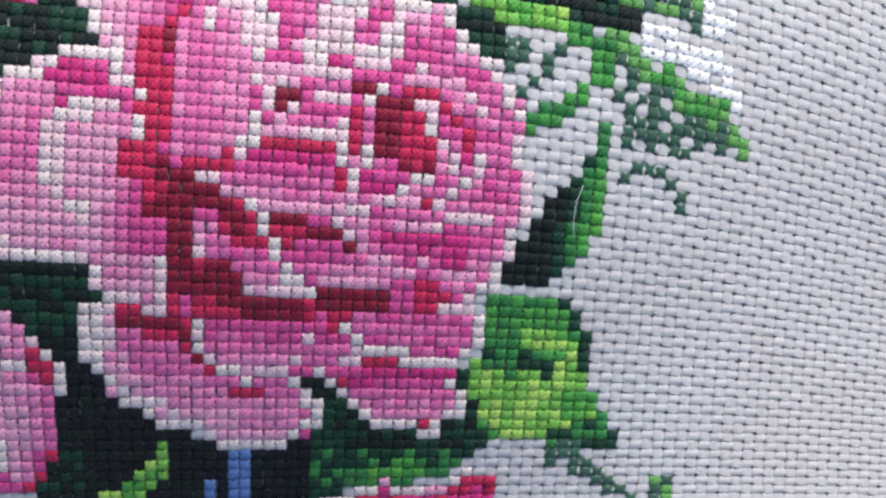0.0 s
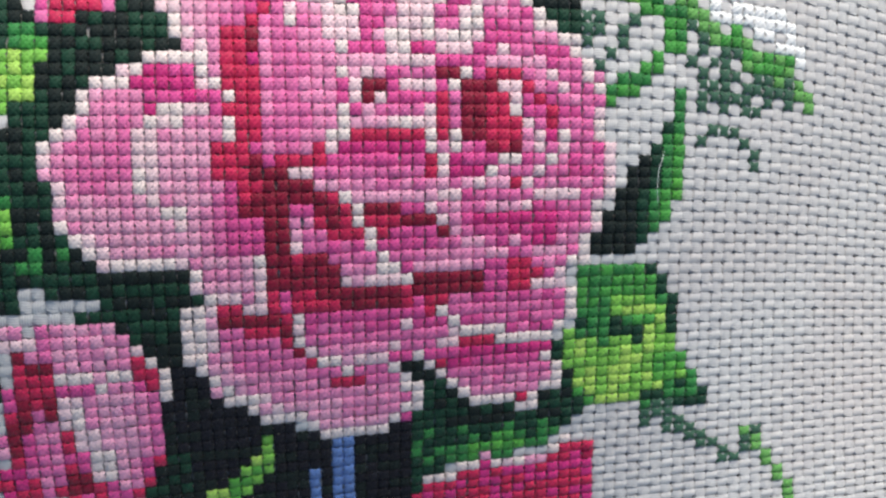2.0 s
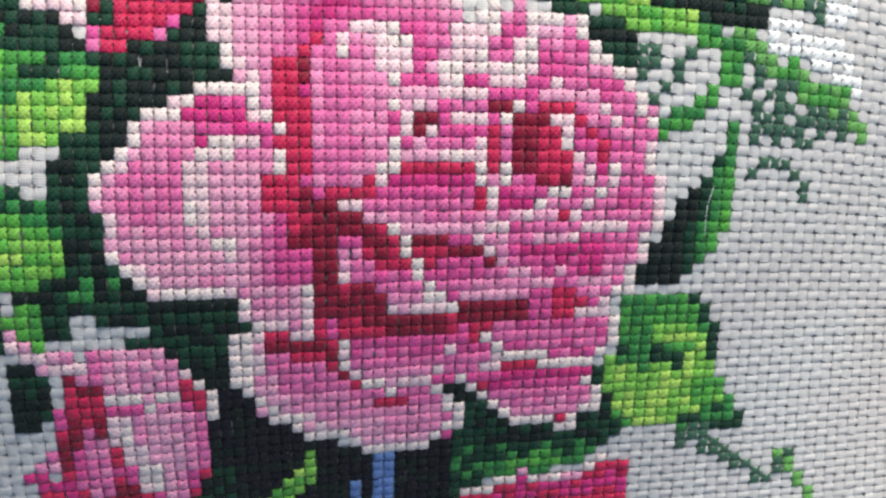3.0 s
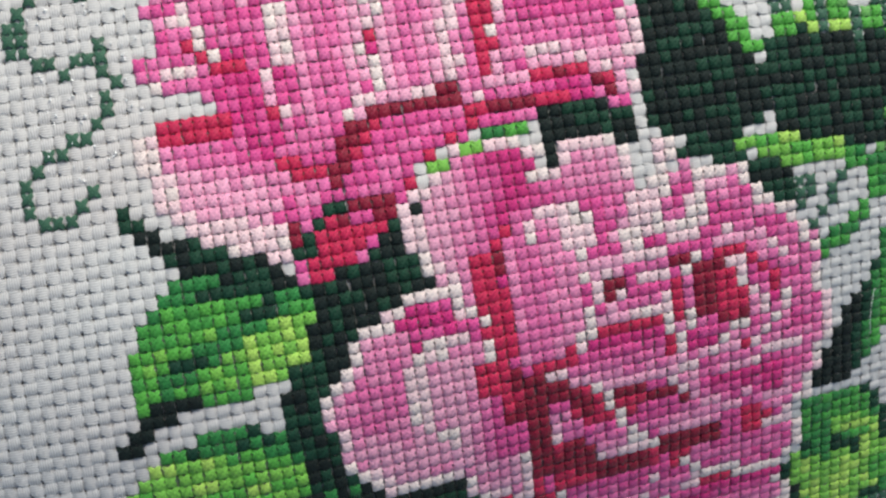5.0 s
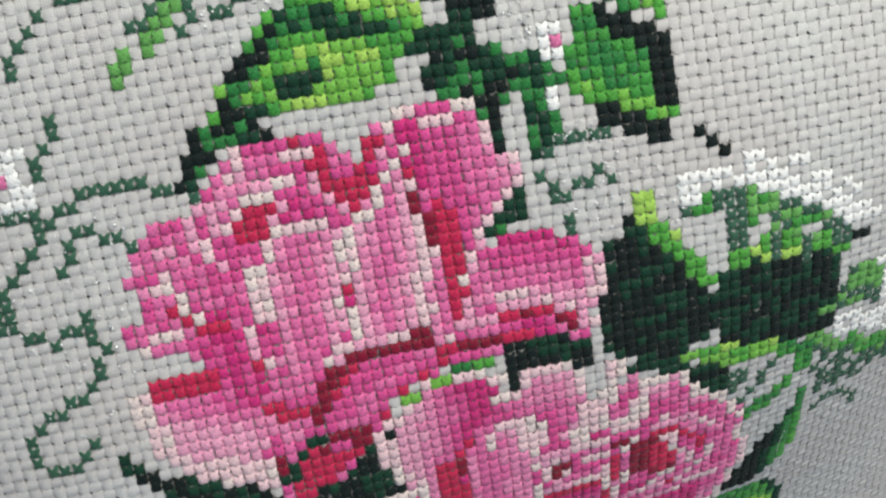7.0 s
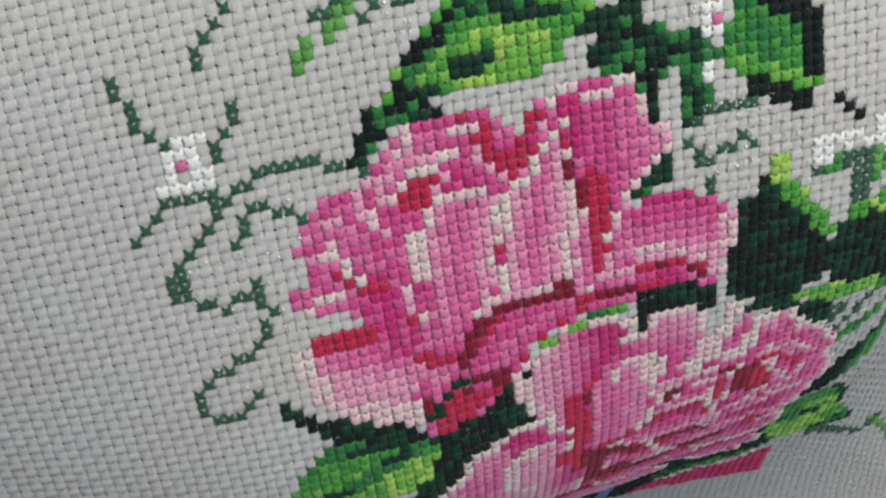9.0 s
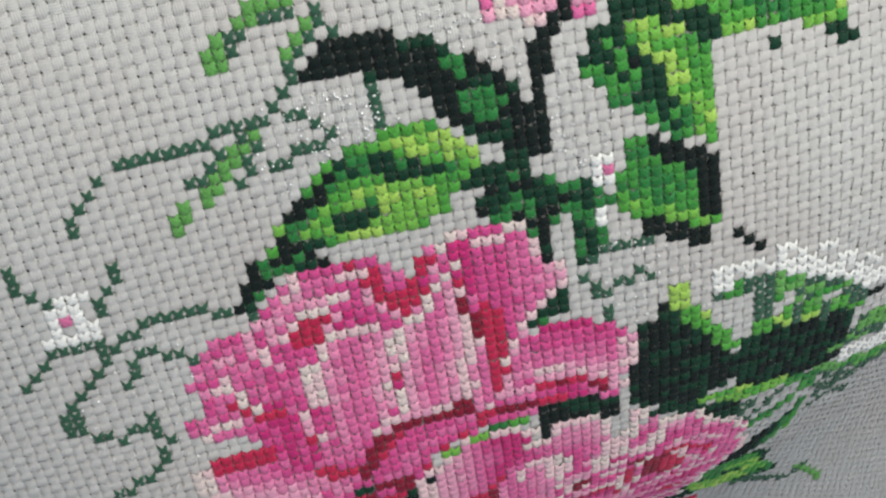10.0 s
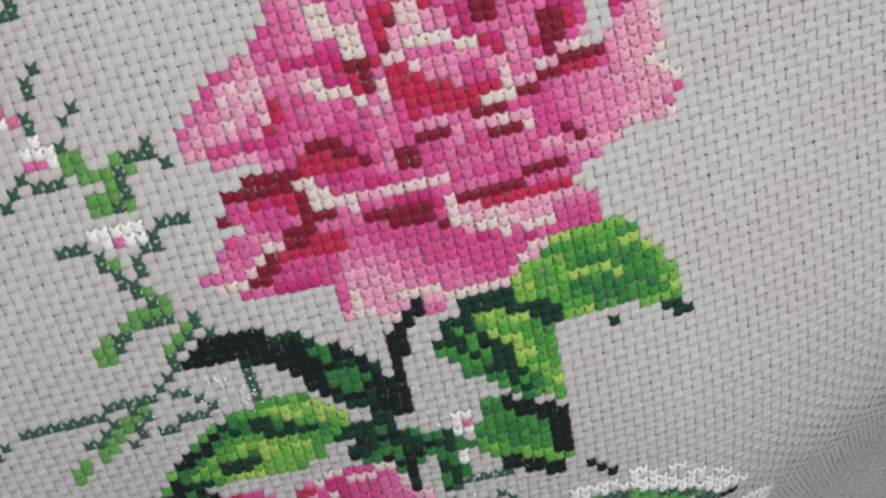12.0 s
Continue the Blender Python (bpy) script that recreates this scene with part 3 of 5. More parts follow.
area("rose.b", "petal", "QML", [(-19, 1.5), (-18, 1.5), (-17, 2.5), (-16, 3.5), (-15, 5.5), (-14, 6.5), (-12.5, 7.5), (-11.5, 8.5), (-7.5, 8.5), (-7, 8), (-4.5, 5.5), (-4.5, 2), (-5.5, 2), (-5.5, -0.5), (-8, -4.5), (-8.5, -7), (-9, -7.5), (-11.5, -8), (-14, -8), (-14.5, -7), (-16, -6), (-16.5, -5.5), (-18, -4.5), (-17.5, -2), (-19, -1)], axis=[(-11, 6), (-14, -7)], rim="UL")
area("rose.b", "fold", "HPH", [(-11.5, 7.5), (-7.5, 8), (-6.5, 6.5), (-5, 5.5), (-4.5, 4), (-5.5, 4.5), (-9.5, 4.5), (-11, 4.5), (-11.5, 6)])
area("rose.b", "petal", "LLQMHH", [(-8.5, 3), (-5.5, 3.5), (-4.5, 4), (-4.5, 2.5), (-5.5, 2), (-5.5, -0.5), (-4, -1.5), (-3.5, -4.5), (-2.5, -5.5), (-2, -7), (-2, -10.5), (-3, -11.5), (-5, -11.5), (-6.5, -10), (-8, -9), (-8.5, -8), (-8.5, -7), (-8, -4), (-9, -3), (-10, -1.5), (-10, 1.5)], axis=[(-8.5, -2.5), (-3, -3)])
area("rose.b", "petal", "WU", [(-9.5, 4.5), (-5.5, 5), (-5.5, 4), (-7.5, 3.5), (-8.5, 3), (-9.5, 2.5), (-9.5, 1.5), (-10, -1), (-9.5, -2.5), (-9, -3), (-8, -3.5), (-8, -4.5), (-9, -4.5), (-10, -3.5), (-11, -2.5), (-12, -1), (-12, 2), (-11, 3), (-10, 4)])
area("rose.b", "petal", "LLQ", [(-8.5, -7), (-2.5, -7), (-2, -10.5), (-3, -11.5), (-5, -11.5), (-6.5, -10), (-7.5, -9)])
area("rose.b", "petal", "QMMQQ", [(-1.5, 11.5), (-0.5, 14), (5, 14.5), (5.5, 10.5), (4.5, 9.5), (4.5, 3.5), (3.5, 3), (2.5, 1.5), (1.5, 0), (0, 0), (0, 1), (-3, 2), (-3.5, 7.5), (-1.5, 8.5)], axis=[(-3, 7.5), (4.5, 7.5)])
area("rose.b", "petal", "LUL", [(1.5, 14), (5, 14.5), (5, 11.5), (3, 11), (2, 12.5)])
area("rose.b", "groove", "R", [(-4.5, 11.5), (-1.5, 11.5), (-1.5, 9), (-2.5, 9), (-2.5, 8), (-3.5, 7.5), (-3, 2), (-2, 1), (-2, -3.5), (-4, -3.5), (-4, -1), (-5.5, -0.5), (-5.5, 2), (-4.5, 2)])
area("rose.b", "groove", "DDR", [(-4, 1.5), (-2.5, 1), (-2, 0), (-1, -0.5), (1.5, -1), (3.5, -2.5), (2.5, -3), (0.5, -2.5), (-0.5, -1.5), (-2, -1), (-2, -4.5), (-2, -7.5), (-1.5, -10.5), (-0.5, -11.5), (-0.5, -7.5), (-1, -6.5), (-1.5, -5.5), (-2, -3.5), (-3.5, -3.5), (-3, -1)])
area("rose.b", "petal", "HMH", [(5.5, 14.5), (9, 14.5), (8.5, 12), (7.5, 10.5), (5.5, 10)])
area("rose.b", "petal", "LUL", [(7.5, 10.5), (8.5, 12), (9.5, 14.5), (12, 14.5), (12, 13.5), (10.5, 10), (8.5, 9)])
area("rose.b", "petal", "MH", [(10.5, 10.5), (12, 12), (13, 13), (14, 14), (15.5, 13), (14.5, 10.5), (12, 10)])
area("rose.b", "petal", "HM", [(4.5, 10), (5.5, 10), (6, 9.5), (5, 9.5)])
area("rose.b", "petal", "PH", [(9, 9), (10, 10), (12, 10), (11.5, 9), (9.5, 8.5)])
area("rose.b", "petal", "MHM", [(5, 7.5), (12, 8.5), (13, 4), (9.5, 3.5), (5, 3.5), (6, 5.5)])
area("rose.b", "petal", "RRPHMMQL", [(4.5, 3.5), (10, 3.5), (11, 2), (12, 0.5), (12, -3.5), (10.5, -2.5), (8.5, -1.5), (7, -2.5), (5, -2.5), (2.5, -1), (2.5, 0.5), (3.5, 2.5)], axis=[(7, 3.5), (7, -3)])
area("rose.b", "petal", "RRHMMQ", [(0.5, -3.5), (4.5, -4), (6, -4), (6.5, -6.5), (7, -8), (9, -9), (5, -9.5), (2.5, -8.5), (1.5, -7.5), (0.5, -7), (-0.5, -5.5), (-1, -3.5)], axis=[(3.5, -4), (3.5, -9)])
area("rose.b", "petal", "MQ", [(-1.5, -1.5), (0, -1.5), (0.5, -3.5), (2.5, -4.5), (3, -7.5), (1, -7), (-0.5, -5), (-1.5, -3.5)])
area("rose.b", "petal", "RHHMQ", [(6, -4), (11.5, -4), (12.5, -6), (13.5, -6), (16, -8), (16.5, -9), (13, -9), (10, -8.5), (8.5, -8), (6.5, -6)], axis=[(9.5, -4), (10.5, -8.5)])
area("rose.b", "groove", "D", [(5.5, -2), (8.5, -2), (9, -3.5), (11.5, -3.5), (13, -4.5), (13.5, -6), (12.5, -6), (11.5, -4.5), (9.5, -4.5), (8.5, -3.5), (5.5, -3.5)])
area("rose.b", "groove", "D", [(-0.5, -6), (0.5, -7.5), (1.5, -7.5), (2.5, -9), (5, -9.5), (5.5, -10), (9, -10), (9.5, -11), (5.5, -11), (3.5, -10), (1.5, -10.5), (0.5, -9.5), (-0.5, -10.5), (-1, -11.5), (-1.5, -7.5)])
area("rose.b", "petal", "RHHMMQL", [(0.5, -10), (5.5, -11), (9.5, -11), (11.5, -12), (13, -14), (13.5, -16), (10.5, -16.5), (8, -16), (5, -16), (4.5, -17.5), (3, -17), (2, -15.5), (0.5, -14), (0, -11.5)], axis=[(5.5, -11), (5, -17)])
area("rose.b", "groove", "D", [(9.5, -8.5), (10, -8.5), (11, -9.5), (14, -9.5), (14, -8.5), (16, -8.5), (16, -9.5), (14.5, -10), (14, -11), (11, -10.5), (10, -9.5)])
area("rose.b", "petal", "HMQ", [(15.5, 13.5), (19, 14), (20.5, 12.5), (23, 10.5), (26, 7), (26.5, 3.5), (26.5, -1.5), (25.5, -6), (24.5, -7.5), (20, -10), (17.5, -8), (16, -8), (13.5, -6), (12.5, -4.5), (12, -1.5), (11.5, 2.5), (12.5, 8), (15, 9)])
area("rose.b", "petal", "HMH", [(15.5, 12.5), (20, 12.5), (20.5, 10), (20.5, 9), (15.5, 9.5)])
area("rose.b", "heart", "DDD", [(12, 8.5), (15, 8.5), (15.5, 7.5), (16.5, 7.5), (17, 6.5), (16, 6), (16, 3), (19, 2.5), (19, 1), (18.5, 0), (17, 0.5), (15.5, 2), (14.5, 2.5), (14.5, 7.5), (12.5, 7.5)])
area("rose.b", "heart", "RRD", [(16, 6), (16.5, 6.5), (18, 5.5), (19, 3.5), (19, 2.5), (18, 2.5), (18.5, 1), (17, 1.5), (16, 3)])
area("rose.b", "swirl", "HPH", [(14.5, -3.5), (21.5, -3.5), (22.5, -6.5), (19.5, -7), (17, -6.5), (15, -5)])
area("rose.b", "swirl", "R", [(17.5, -7.5), (19.5, -7.5), (20, -9), (21, -9), (20.5, -10), (20, -11), (18, -10.5)])
area("rose.b", "petal", "HMMH", [(12, -11.5), (14, -10.5), (20, -10.5), (22, -10.5), (23, -11.5), (23.5, -14), (22, -15), (16.5, -14.5), (13.5, -13.5)])
area("rose.b", "petal", "RPHMQL", [(14, -14.5), (17, -14.5), (17.5, -15.5), (22, -16.5), (22.5, -20), (20.5, -21.5), (15.5, -21), (13, -19.5), (12, -18), (14, -16.5)], axis=[(17, -14.5), (17.5, -22)])
area("rose.b", "petal", "HMMQQLL", [(-6.5, -10.5), (-8.5, -12), (-8.5, -15.5), (-7.5, -16.5), (-6.5, -18.5), (-5.5, -19.5), (-3.5, -20.5), (-2, -21.5), (1, -22), (2.5, -23), (8, -23.5), (8.5, -22.5), (10.5, -22), (10.5, -19.5), (8.5, -17.5), (8, -16.5), (5, -16.5), (4.5, -17.5), (2.5, -17), (0.5, -14.5), (-0.5, -12.5), (-3, -12), (-6, -10)], axis=[(0.5, -13.5), (-2, -22)])
area("rose.b", "petal", "ULQ", [(-7.5, -11), (-6, -11), (-5.5, -14.5), (-4, -17.5), (-1, -21), (-3, -21), (-5.5, -18.5), (-7.5, -16)])
area("rose.b", "groove", "RRD", [(-5.5, -11), (0, -12), (0, -13.5), (1, -15.5), (2.5, -17), (0, -16), (-1, -14.5), (-4, -13.5), (-5.5, -12.5)])
line("rose.b", "edge", "WU", [(2.5, 18.5), (-0.5, 19.5), (-3.5, 19.5), (-5.5, 18.5), (-6.5, 17.5), (-7.5, 16.5), (-9.5, 15.5), (-9.5, 13.5), (-9.5, 12.5), (-8.5, 11.5), (-8.5, 10.5), (-6.5, 9.5), (-6.5, 7.5), (-5.5, 6.5), (-4.5, 5.5)])
line("rose.b", "edge", "WU", [(1.5, 16.5), (3.5, 16.5), (4.5, 17.5), (4.5, 18.5), (7.5, 18.5), (9.5, 18.5), (9.5, 17.5), (9.5, 15.5)])
line("rose.b", "edge", "WU", [(0.5, 11.5), (0.5, 12.5), (2.5, 13.5), (4.5, 13.5), (5.5, 12.5), (4.5, 10.5)])
line("rose.b", "edge", "W", [(15.5, 14.5), (18.5, 14.5), (19.5, 13.5), (20.5, 11.5)])
line("rose.b", "edge", "WU", [(15.5, 13.5), (14.5, 10.5), (14.5, 9.5)])
line("rose.b", "edge", "W", [(-18.5, 1.5), (-18.5, 1.5), (-17.5, 2.5), (-16.5, 3.5), (-15.5, 4.5), (-15.5, 5.5), (-13.5, 6.5), (-12.5, 6.5), (-11.5, 7.5), (-10.5, 8.5), (-7.5, 8.5)])
line("rose.b", "edge", "WU", [(-17.5, -4.5), (-16.5, -5.5), (-15.5, -6.5), (-14.5, -7.5), (-13.5, -7.5), (-11.5, -7.5), (-10.5, -7.5), (-9.5, -7.5)])
line("rose.b", "edge", "W", [(-4.5, 3.5), (-4.5, 2.5)])
line("rose.b", "edge", "WU", [(-8.5, -7.5), (-7.5, -8.5), (-7.5, -9.5), (-6.5, -10.5), (-5.5, -10.5), (-3.5, -11.5), (-2.5, -11.5), (-2.5, -10.5), (-2.5, -8.5), (-2.5, -7.5)])
line("rose.b", "groove", "D", [(-2.5, 10.5), (-2.5, 9.5)])
line("rose.b", "edge", "WU", [(3.5, 13.5), (4.5, 13.5), (5.5, 10.5)])
line("rose.b", "edge", "WU", [(3.5, 10.5), (4.5, 9.5), (4.5, 7.5), (5.5, 7.5), (6.5, 7.5)])
line("rose.b", "edge", "WU", [(5.5, 6.5), (5.5, 5.5), (4.5, 4.5), (4.5, 3.5), (4.5, 2.5), (3.5, 2.5), (2.5, 0.5)])
line("rose.b", "edge", "U", [(1.5, -0.5), (0.5, -0.5)])
line("rose.b", "edge", "WU", [(11.5, 14.5), (11.5, 13.5), (10.5, 12.5), (10.5, 11.5), (9.5, 10.5)], 1.6)
line("rose.b", "edge", "WU", [(8.5, 10.5), (8.5, 9.5), (7.5, 8.5)])
line("rose.b", "edge", "U", [(14.5, 12.5), (15.5, 11.5)])
line("rose.b", "edge", "WU", [(11.5, 10.5), (14.5, 10.5), (15.5, 10.5), (15.5, 11.5)])
line("rose.b", "edge", "L", [(4.5, 8.5), (8.5, 8.5)])
line("rose.b", "edge", "UL", [(5.5, 7.5), (11.5, 8.5)])
line("rose.b", "edge", "U", [(12.5, 9.5), (14.5, 9.5)])
line("rose.b", "edge", "WU", [(5.5, 6.5), (6.5, 7.5)])
line("rose.b", "fold", "D", [(7.5, 6.5), (6.5, 6.5)], 1.6)
line("rose.b", "fold", "D", [(6.5, 5.5), (6.5, 5.5)])
line("rose.b", "edge", "U", [(9.5, 6.5), (10.5, 6.5)])
line("rose.b", "edge", "U", [(7.5, 5.5), (7.5, 5.5)])
line("rose.b", "edge", "LU", [(6.5, 4.5), (5.5, 3.5), (9.5, 3.5)])
line("rose.b", "fold", "R", [(10.5, 2.5), (11.5, 1.5), (11.5, -0.5)])
line("rose.b", "fold", "R", [(0.5, 0.5), (1.5, 0.5)])
line("rose.b", "fold", "R", [(2.5, 0.5), (2.5, 0.5)])
line("rose.b", "edge", "L", [(2.5, -1.5), (3.5, -1.5), (4.5, -2.5), (9.5, -2.5), (11.5, -2.5)])
line("rose.b", "edge", "WU", [(4.5, -2.5), (4.5, -2.5), (5.5, -3.5)])
line("rose.b", "edge", "UL", [(-0.5, -1.5), (-0.5, -3.5), (-0.5, -4.5), (0.5, -5.5), (0.5, -6.5), (1.5, -7.5)])
line("rose.b", "edge", "W", [(5.5, -4.5), (6.5, -5.5)])
line("rose.b", "edge", "W", [(6.5, -6.5), (7.5, -7.5), (7.5, -8.5), (8.5, -8.5), (9.5, -9.5), (10.5, -10.5), (11.5, -11.5), (12.5, -12.5), (13.5, -13.5)])
line("rose.b", "edge", "LU", [(2.5, -8.5), (3.5, -9.5), (4.5, -9.5), (8.5, -9.5)])
line("rose.b", "edge", "L", [(10.5, -8.5), (14.5, -8.5)])
line("rose.b", "edge", "WU", [(0.5, -12.5), (0.5, -14.5), (1.5, -15.5), (2.5, -16.5), (3.5, -16.5), (4.5, -17.5), (5.5, -16.5), (7.5, -16.5), (8.5, -15.5)])
line("rose.b", "edge", "U", [(9.5, -13.5), (9.5, -13.5)])
line("rose.b", "edge", "LU", [(15.5, 13.5), (17.5, 13.5), (19.5, 14.5)])
line("rose.b", "edge", "LU", [(16.5, 8.5), (17.5, 9.5)])
line("rose.b", "edge", "LU", [(16.5, 8.5), (20.5, 8.5), (21.5, 7.5), (22.5, 6.5)])
line("rose.b", "edge", "W", [(19.5, 14.5), (19.5, 13.5), (20.5, 12.5), (20.5, 11.5), (22.5, 10.5), (23.5, 10.5), (23.5, 9.5), (24.5, 8.5), (24.5, 7.5), (25.5, 6.5)])
line("rose.b", "edge", "WU", [(25.5, 4.5), (26.5, -0.5), (26.5, -2.5), (25.5, -3.5), (25.5, -5.5), (24.5, -6.5), (24.5, -8.5), (22.5, -9.5)])
line("rose.b", "edge", "WU", [(21.5, -10.5), (20.5, -10.5)])
line("rose.b", "swirl", "R", [(16.5, 7.5), (18.5, 7.5), (19.5, 6.5), (20.5, 5.5), (21.5, 3.5)])
line("rose.b", "edge", "W", [(13.5, 6.5), (14.5, 7.5)])
line("rose.b", "edge", "WU", [(17.5, 6.5), (18.5, 6.5), (18.5, 4.5), (19.5, 3.5), (20.5, 1.5)])
line("rose.b", "edge", "WU", [(11.5, 6.5), (11.5, 6.5)])
line("rose.b", "swirl", "R", [(12.5, 5.5), (12.5, 5.5)])
line("rose.b", "swirl", "R", [(12.5, 4.5), (12.5, 2.5)])
line("rose.b", "edge", "U", [(11.5, 4.5), (11.5, 3.5)])
line("rose.b", "edge", "W", [(13.5, 2.5), (13.5, 0.5)])
line("rose.b", "swirl", "RP", [(13.5, 0.5), (14.5, -0.5), (16.5, -0.5)], 1.6)
line("rose.b", "edge", "W", [(16.5, -0.5), (18.5, 0.5)])
line("rose.b", "edge", "WU", [(22.5, 2.5), (22.5, 1.5)])
line("rose.b", "edge", "WU", [(21.5, 0.5), (20.5, -0.5), (19.5, -1.5)])
line("rose.b", "fold", "P", [(21.5, 2.5), (21.5, 2.5)])
line("rose.b", "edge", "LU", [(14.5, -1.5), (17.5, -1.5)])
line("rose.b", "swirl", "R", [(18.5, -1.5), (18.5, -1.5)])
line("rose.b", "edge", "LU", [(16.5, -3.5), (23.5, -2.5)])
line("rose.b", "edge", "L", [(13.5, -5.5), (14.5, -6.5), (16.5, -7.5)])
line("rose.b", "edge", "L", [(17.5, -7.5), (18.5, -6.5)])
line("rose.b", "edge", "L", [(20.5, -7.5), (22.5, -7.5)])
line("rose.b", "edge", "WU", [(9.5, 3.5), (10.5, 3.5), (11.5, 2.5), (11.5, 1.5), (12.5, 0.5), (12.5, -2.5)])
line("rose.b", "edge", "UL", [(12.5, -1.5), (13.5, -3.5)])
line("rose.b", "edge", "U", [(11.5, -3.5), (12.5, -4.5)])
line("rose.b", "fold", "R", [(11.5, -11.5), (15.5, -10.5)])
line("rose.b", "edge", "WU", [(22.5, -10.5), (23.5, -12.5), (23.5, -13.5), (22.5, -14.5)])
line("rose.b", "edge", "W", [(14.5, -14.5), (17.5, -14.5)])
line("rose.b", "edge", "W", [(17.5, -15.5), (18.5, -15.5), (19.5, -15.5), (21.5, -15.5)])
line("rose.b", "edge", "W", [(10.5, -16.5), (11.5, -17.5), (12.5, -18.5), (13.5, -19.5), (14.5, -20.5), (15.5, -21.5), (17.5, -21.5), (20.5, -22.5), (20.5, -21.5), (22.5, -20.5), (22.5, -19.5), (21.5, -17.5), (21.5, -17.5)])
line("rose.b", "groove", "D", [(-4.5, -12.5), (-2.5, -12.5), (-0.5, -13.5)])
line("rose.b", "fold", "R", [(3.5, -18.5), (5.5, -18.5)])
line("rose.b", "edge", "W", [(-8.5, -11.5), (-8.5, -15.5)], 2.0)
line("rose.b", "edge", "W", [(-7.5, -16.5), (-6.5, -17.5), (-5.5, -19.5), (-3.5, -19.5), (-3.5, -20.5), (-2.5, -21.5), (0.5, -21.5), (2.5, -23.5), (7.5, -23.5), (8.5, -22.5), (10.5, -21.5), (10.5, -19.5), (9.5, -19.5), (8.5, -17.5)])
line("rose.b", "edge", "U", [(12.5, -15.5), (13.5, -15.5), (13.5, -14.5), (13.5, -14.5)])
line("rose.b", "groove", "D", [(-1.5, -0.5), (0.5, -1.5), (2.5, -2.5), (3.5, -3.5)], 2.0)
line("rose.b", "groove", "D", [(-1.5, -1.5), (-1.5, -3.5), (-1.5, -5.5), (-1.5, -9.5)], 2.0)
line("rose.b", "groove", "R", [(-3.5, 7.5), (-3.5, 2.5)], 1.6)
line("rose.b", "groove", "D", [(1.5, -7.5), (2.5, -9.5), (4.5, -10.5), (8.5, -10.5)], 2.0)
line("rose.b", "groove", "D", [(10.5, -9.5), (13.5, -9.5), (15.5, -9.5)], 1.6)
# the half-open rose
area("rose.a", "rose", "HMH", [(-27, 36), (-24, 38), (-21, 38), (-20, 40), (-17, 42.5), (-12.5, 43.5), (-9.5, 43.5), (-7, 41), (-7, 39), (-5, 42.5), (-2.5, 43.5), (0.5, 44), (3.5, 44), (5, 42), (5.5, 39), (7, 37.5), (6.5, 35.5), (4.5, 34), (3, 32), (3.5, 31), (7, 32.5), (9.5, 31.5), (12.5, 29), (12.5, 25), (11.5, 23.5), (11.5, 21.5), (9.5, 21.5), (4, 21.5), (-1, 21.5), (-4.5, 20), (-7.5, 18.5), (-9, 16.5), (-11, 15), (-13, 12), (-18.5, 11.5), (-18.5, 14), (-19.5, 16.5), (-21.5, 21.5), (-22.5, 24), (-22.5, 25.5), (-25, 27), (-26.5, 27.5), (-28.5, 28), (-28.5, 29), (-27, 30), (-26.5, 32), (-27.5, 33.5)])
area("rose.a", "petal", "HMQLLU", [(-29, 24.5), (-22.5, 24.5), (-21, 23), (-19, 22), (-16.5, 21), (-15.5, 18.5), (-16, 17), (-19, 18), (-20, 15), (-20.5, 13.5), (-22.5, 13.5), (-24, 14.5), (-26.5, 17), (-28.5, 19), (-29.5, 21.5)], axis=[(-22.5, 24), (-25.5, 16)])
area("rose.a", "petal", "HMQ", [(-27, 36), (-24, 38), (-21, 38), (-21.5, 34.5), (-23, 32.5), (-24.5, 31.5), (-26.5, 32), (-27.5, 33.5)])
area("rose.a", "petal", "MHM", [(-28.5, 29.5), (-27, 30), (-23.5, 29.5), (-23.5, 27.5), (-24.5, 27), (-26.5, 27.5), (-28.5, 28)])
area("rose.a", "groove", "PHP", [(-23.5, 28.5), (-18.5, 28), (-17.5, 24.5), (-18.5, 20.5), (-21, 23), (-22.5, 24), (-22.5, 26), (-23.5, 27)])
area("rose.a", "fold", "RRP", [(-23, 29), (-21.5, 30), (-19.5, 29.5), (-19.5, 28), (-22, 28), (-23, 28.5)])
area("rose.a", "petal", "QLQ", [(-20.5, 37), (-19, 39.5), (-17, 42), (-15.5, 42), (-16, 39.5), (-18, 38.5), (-19, 37)])
area("rose.a", "petal", "MHH", [(-15.5, 42), (-12.5, 43), (-9.5, 43), (-7, 41), (-7, 39), (-8.5, 35.5), (-11, 35.5), (-13, 35), (-15.5, 36), (-18, 36.5), (-16.5, 38.5)])
area("rose.a", "petal", "PHH", [(-19.5, 37), (-17.5, 36.5), (-16, 38), (-13.5, 38.5), (-13.5, 39.5), (-11, 40), (-9.5, 38), (-9.5, 35.5), (-13.5, 36), (-15, 35.5), (-17, 34.5), (-18.5, 33.5), (-19.5, 34.5)])
area("rose.a", "fold", "R", [(-16.5, 38), (-14, 37.5), (-14.5, 36.5), (-15, 35.5), (-18, 35), (-18, 36)])
area("rose.a", "petal", "LQMMQL", [(-16, 34), (-14, 35), (-11, 35), (-9, 34.5), (-9.5, 31), (-10.5, 25.5), (-11.5, 24.5), (-12.5, 23), (-16, 23.5), (-17.5, 24.5), (-17, 28.5), (-17, 32)], axis=[(-17, 29.5), (-10, 28.5)])
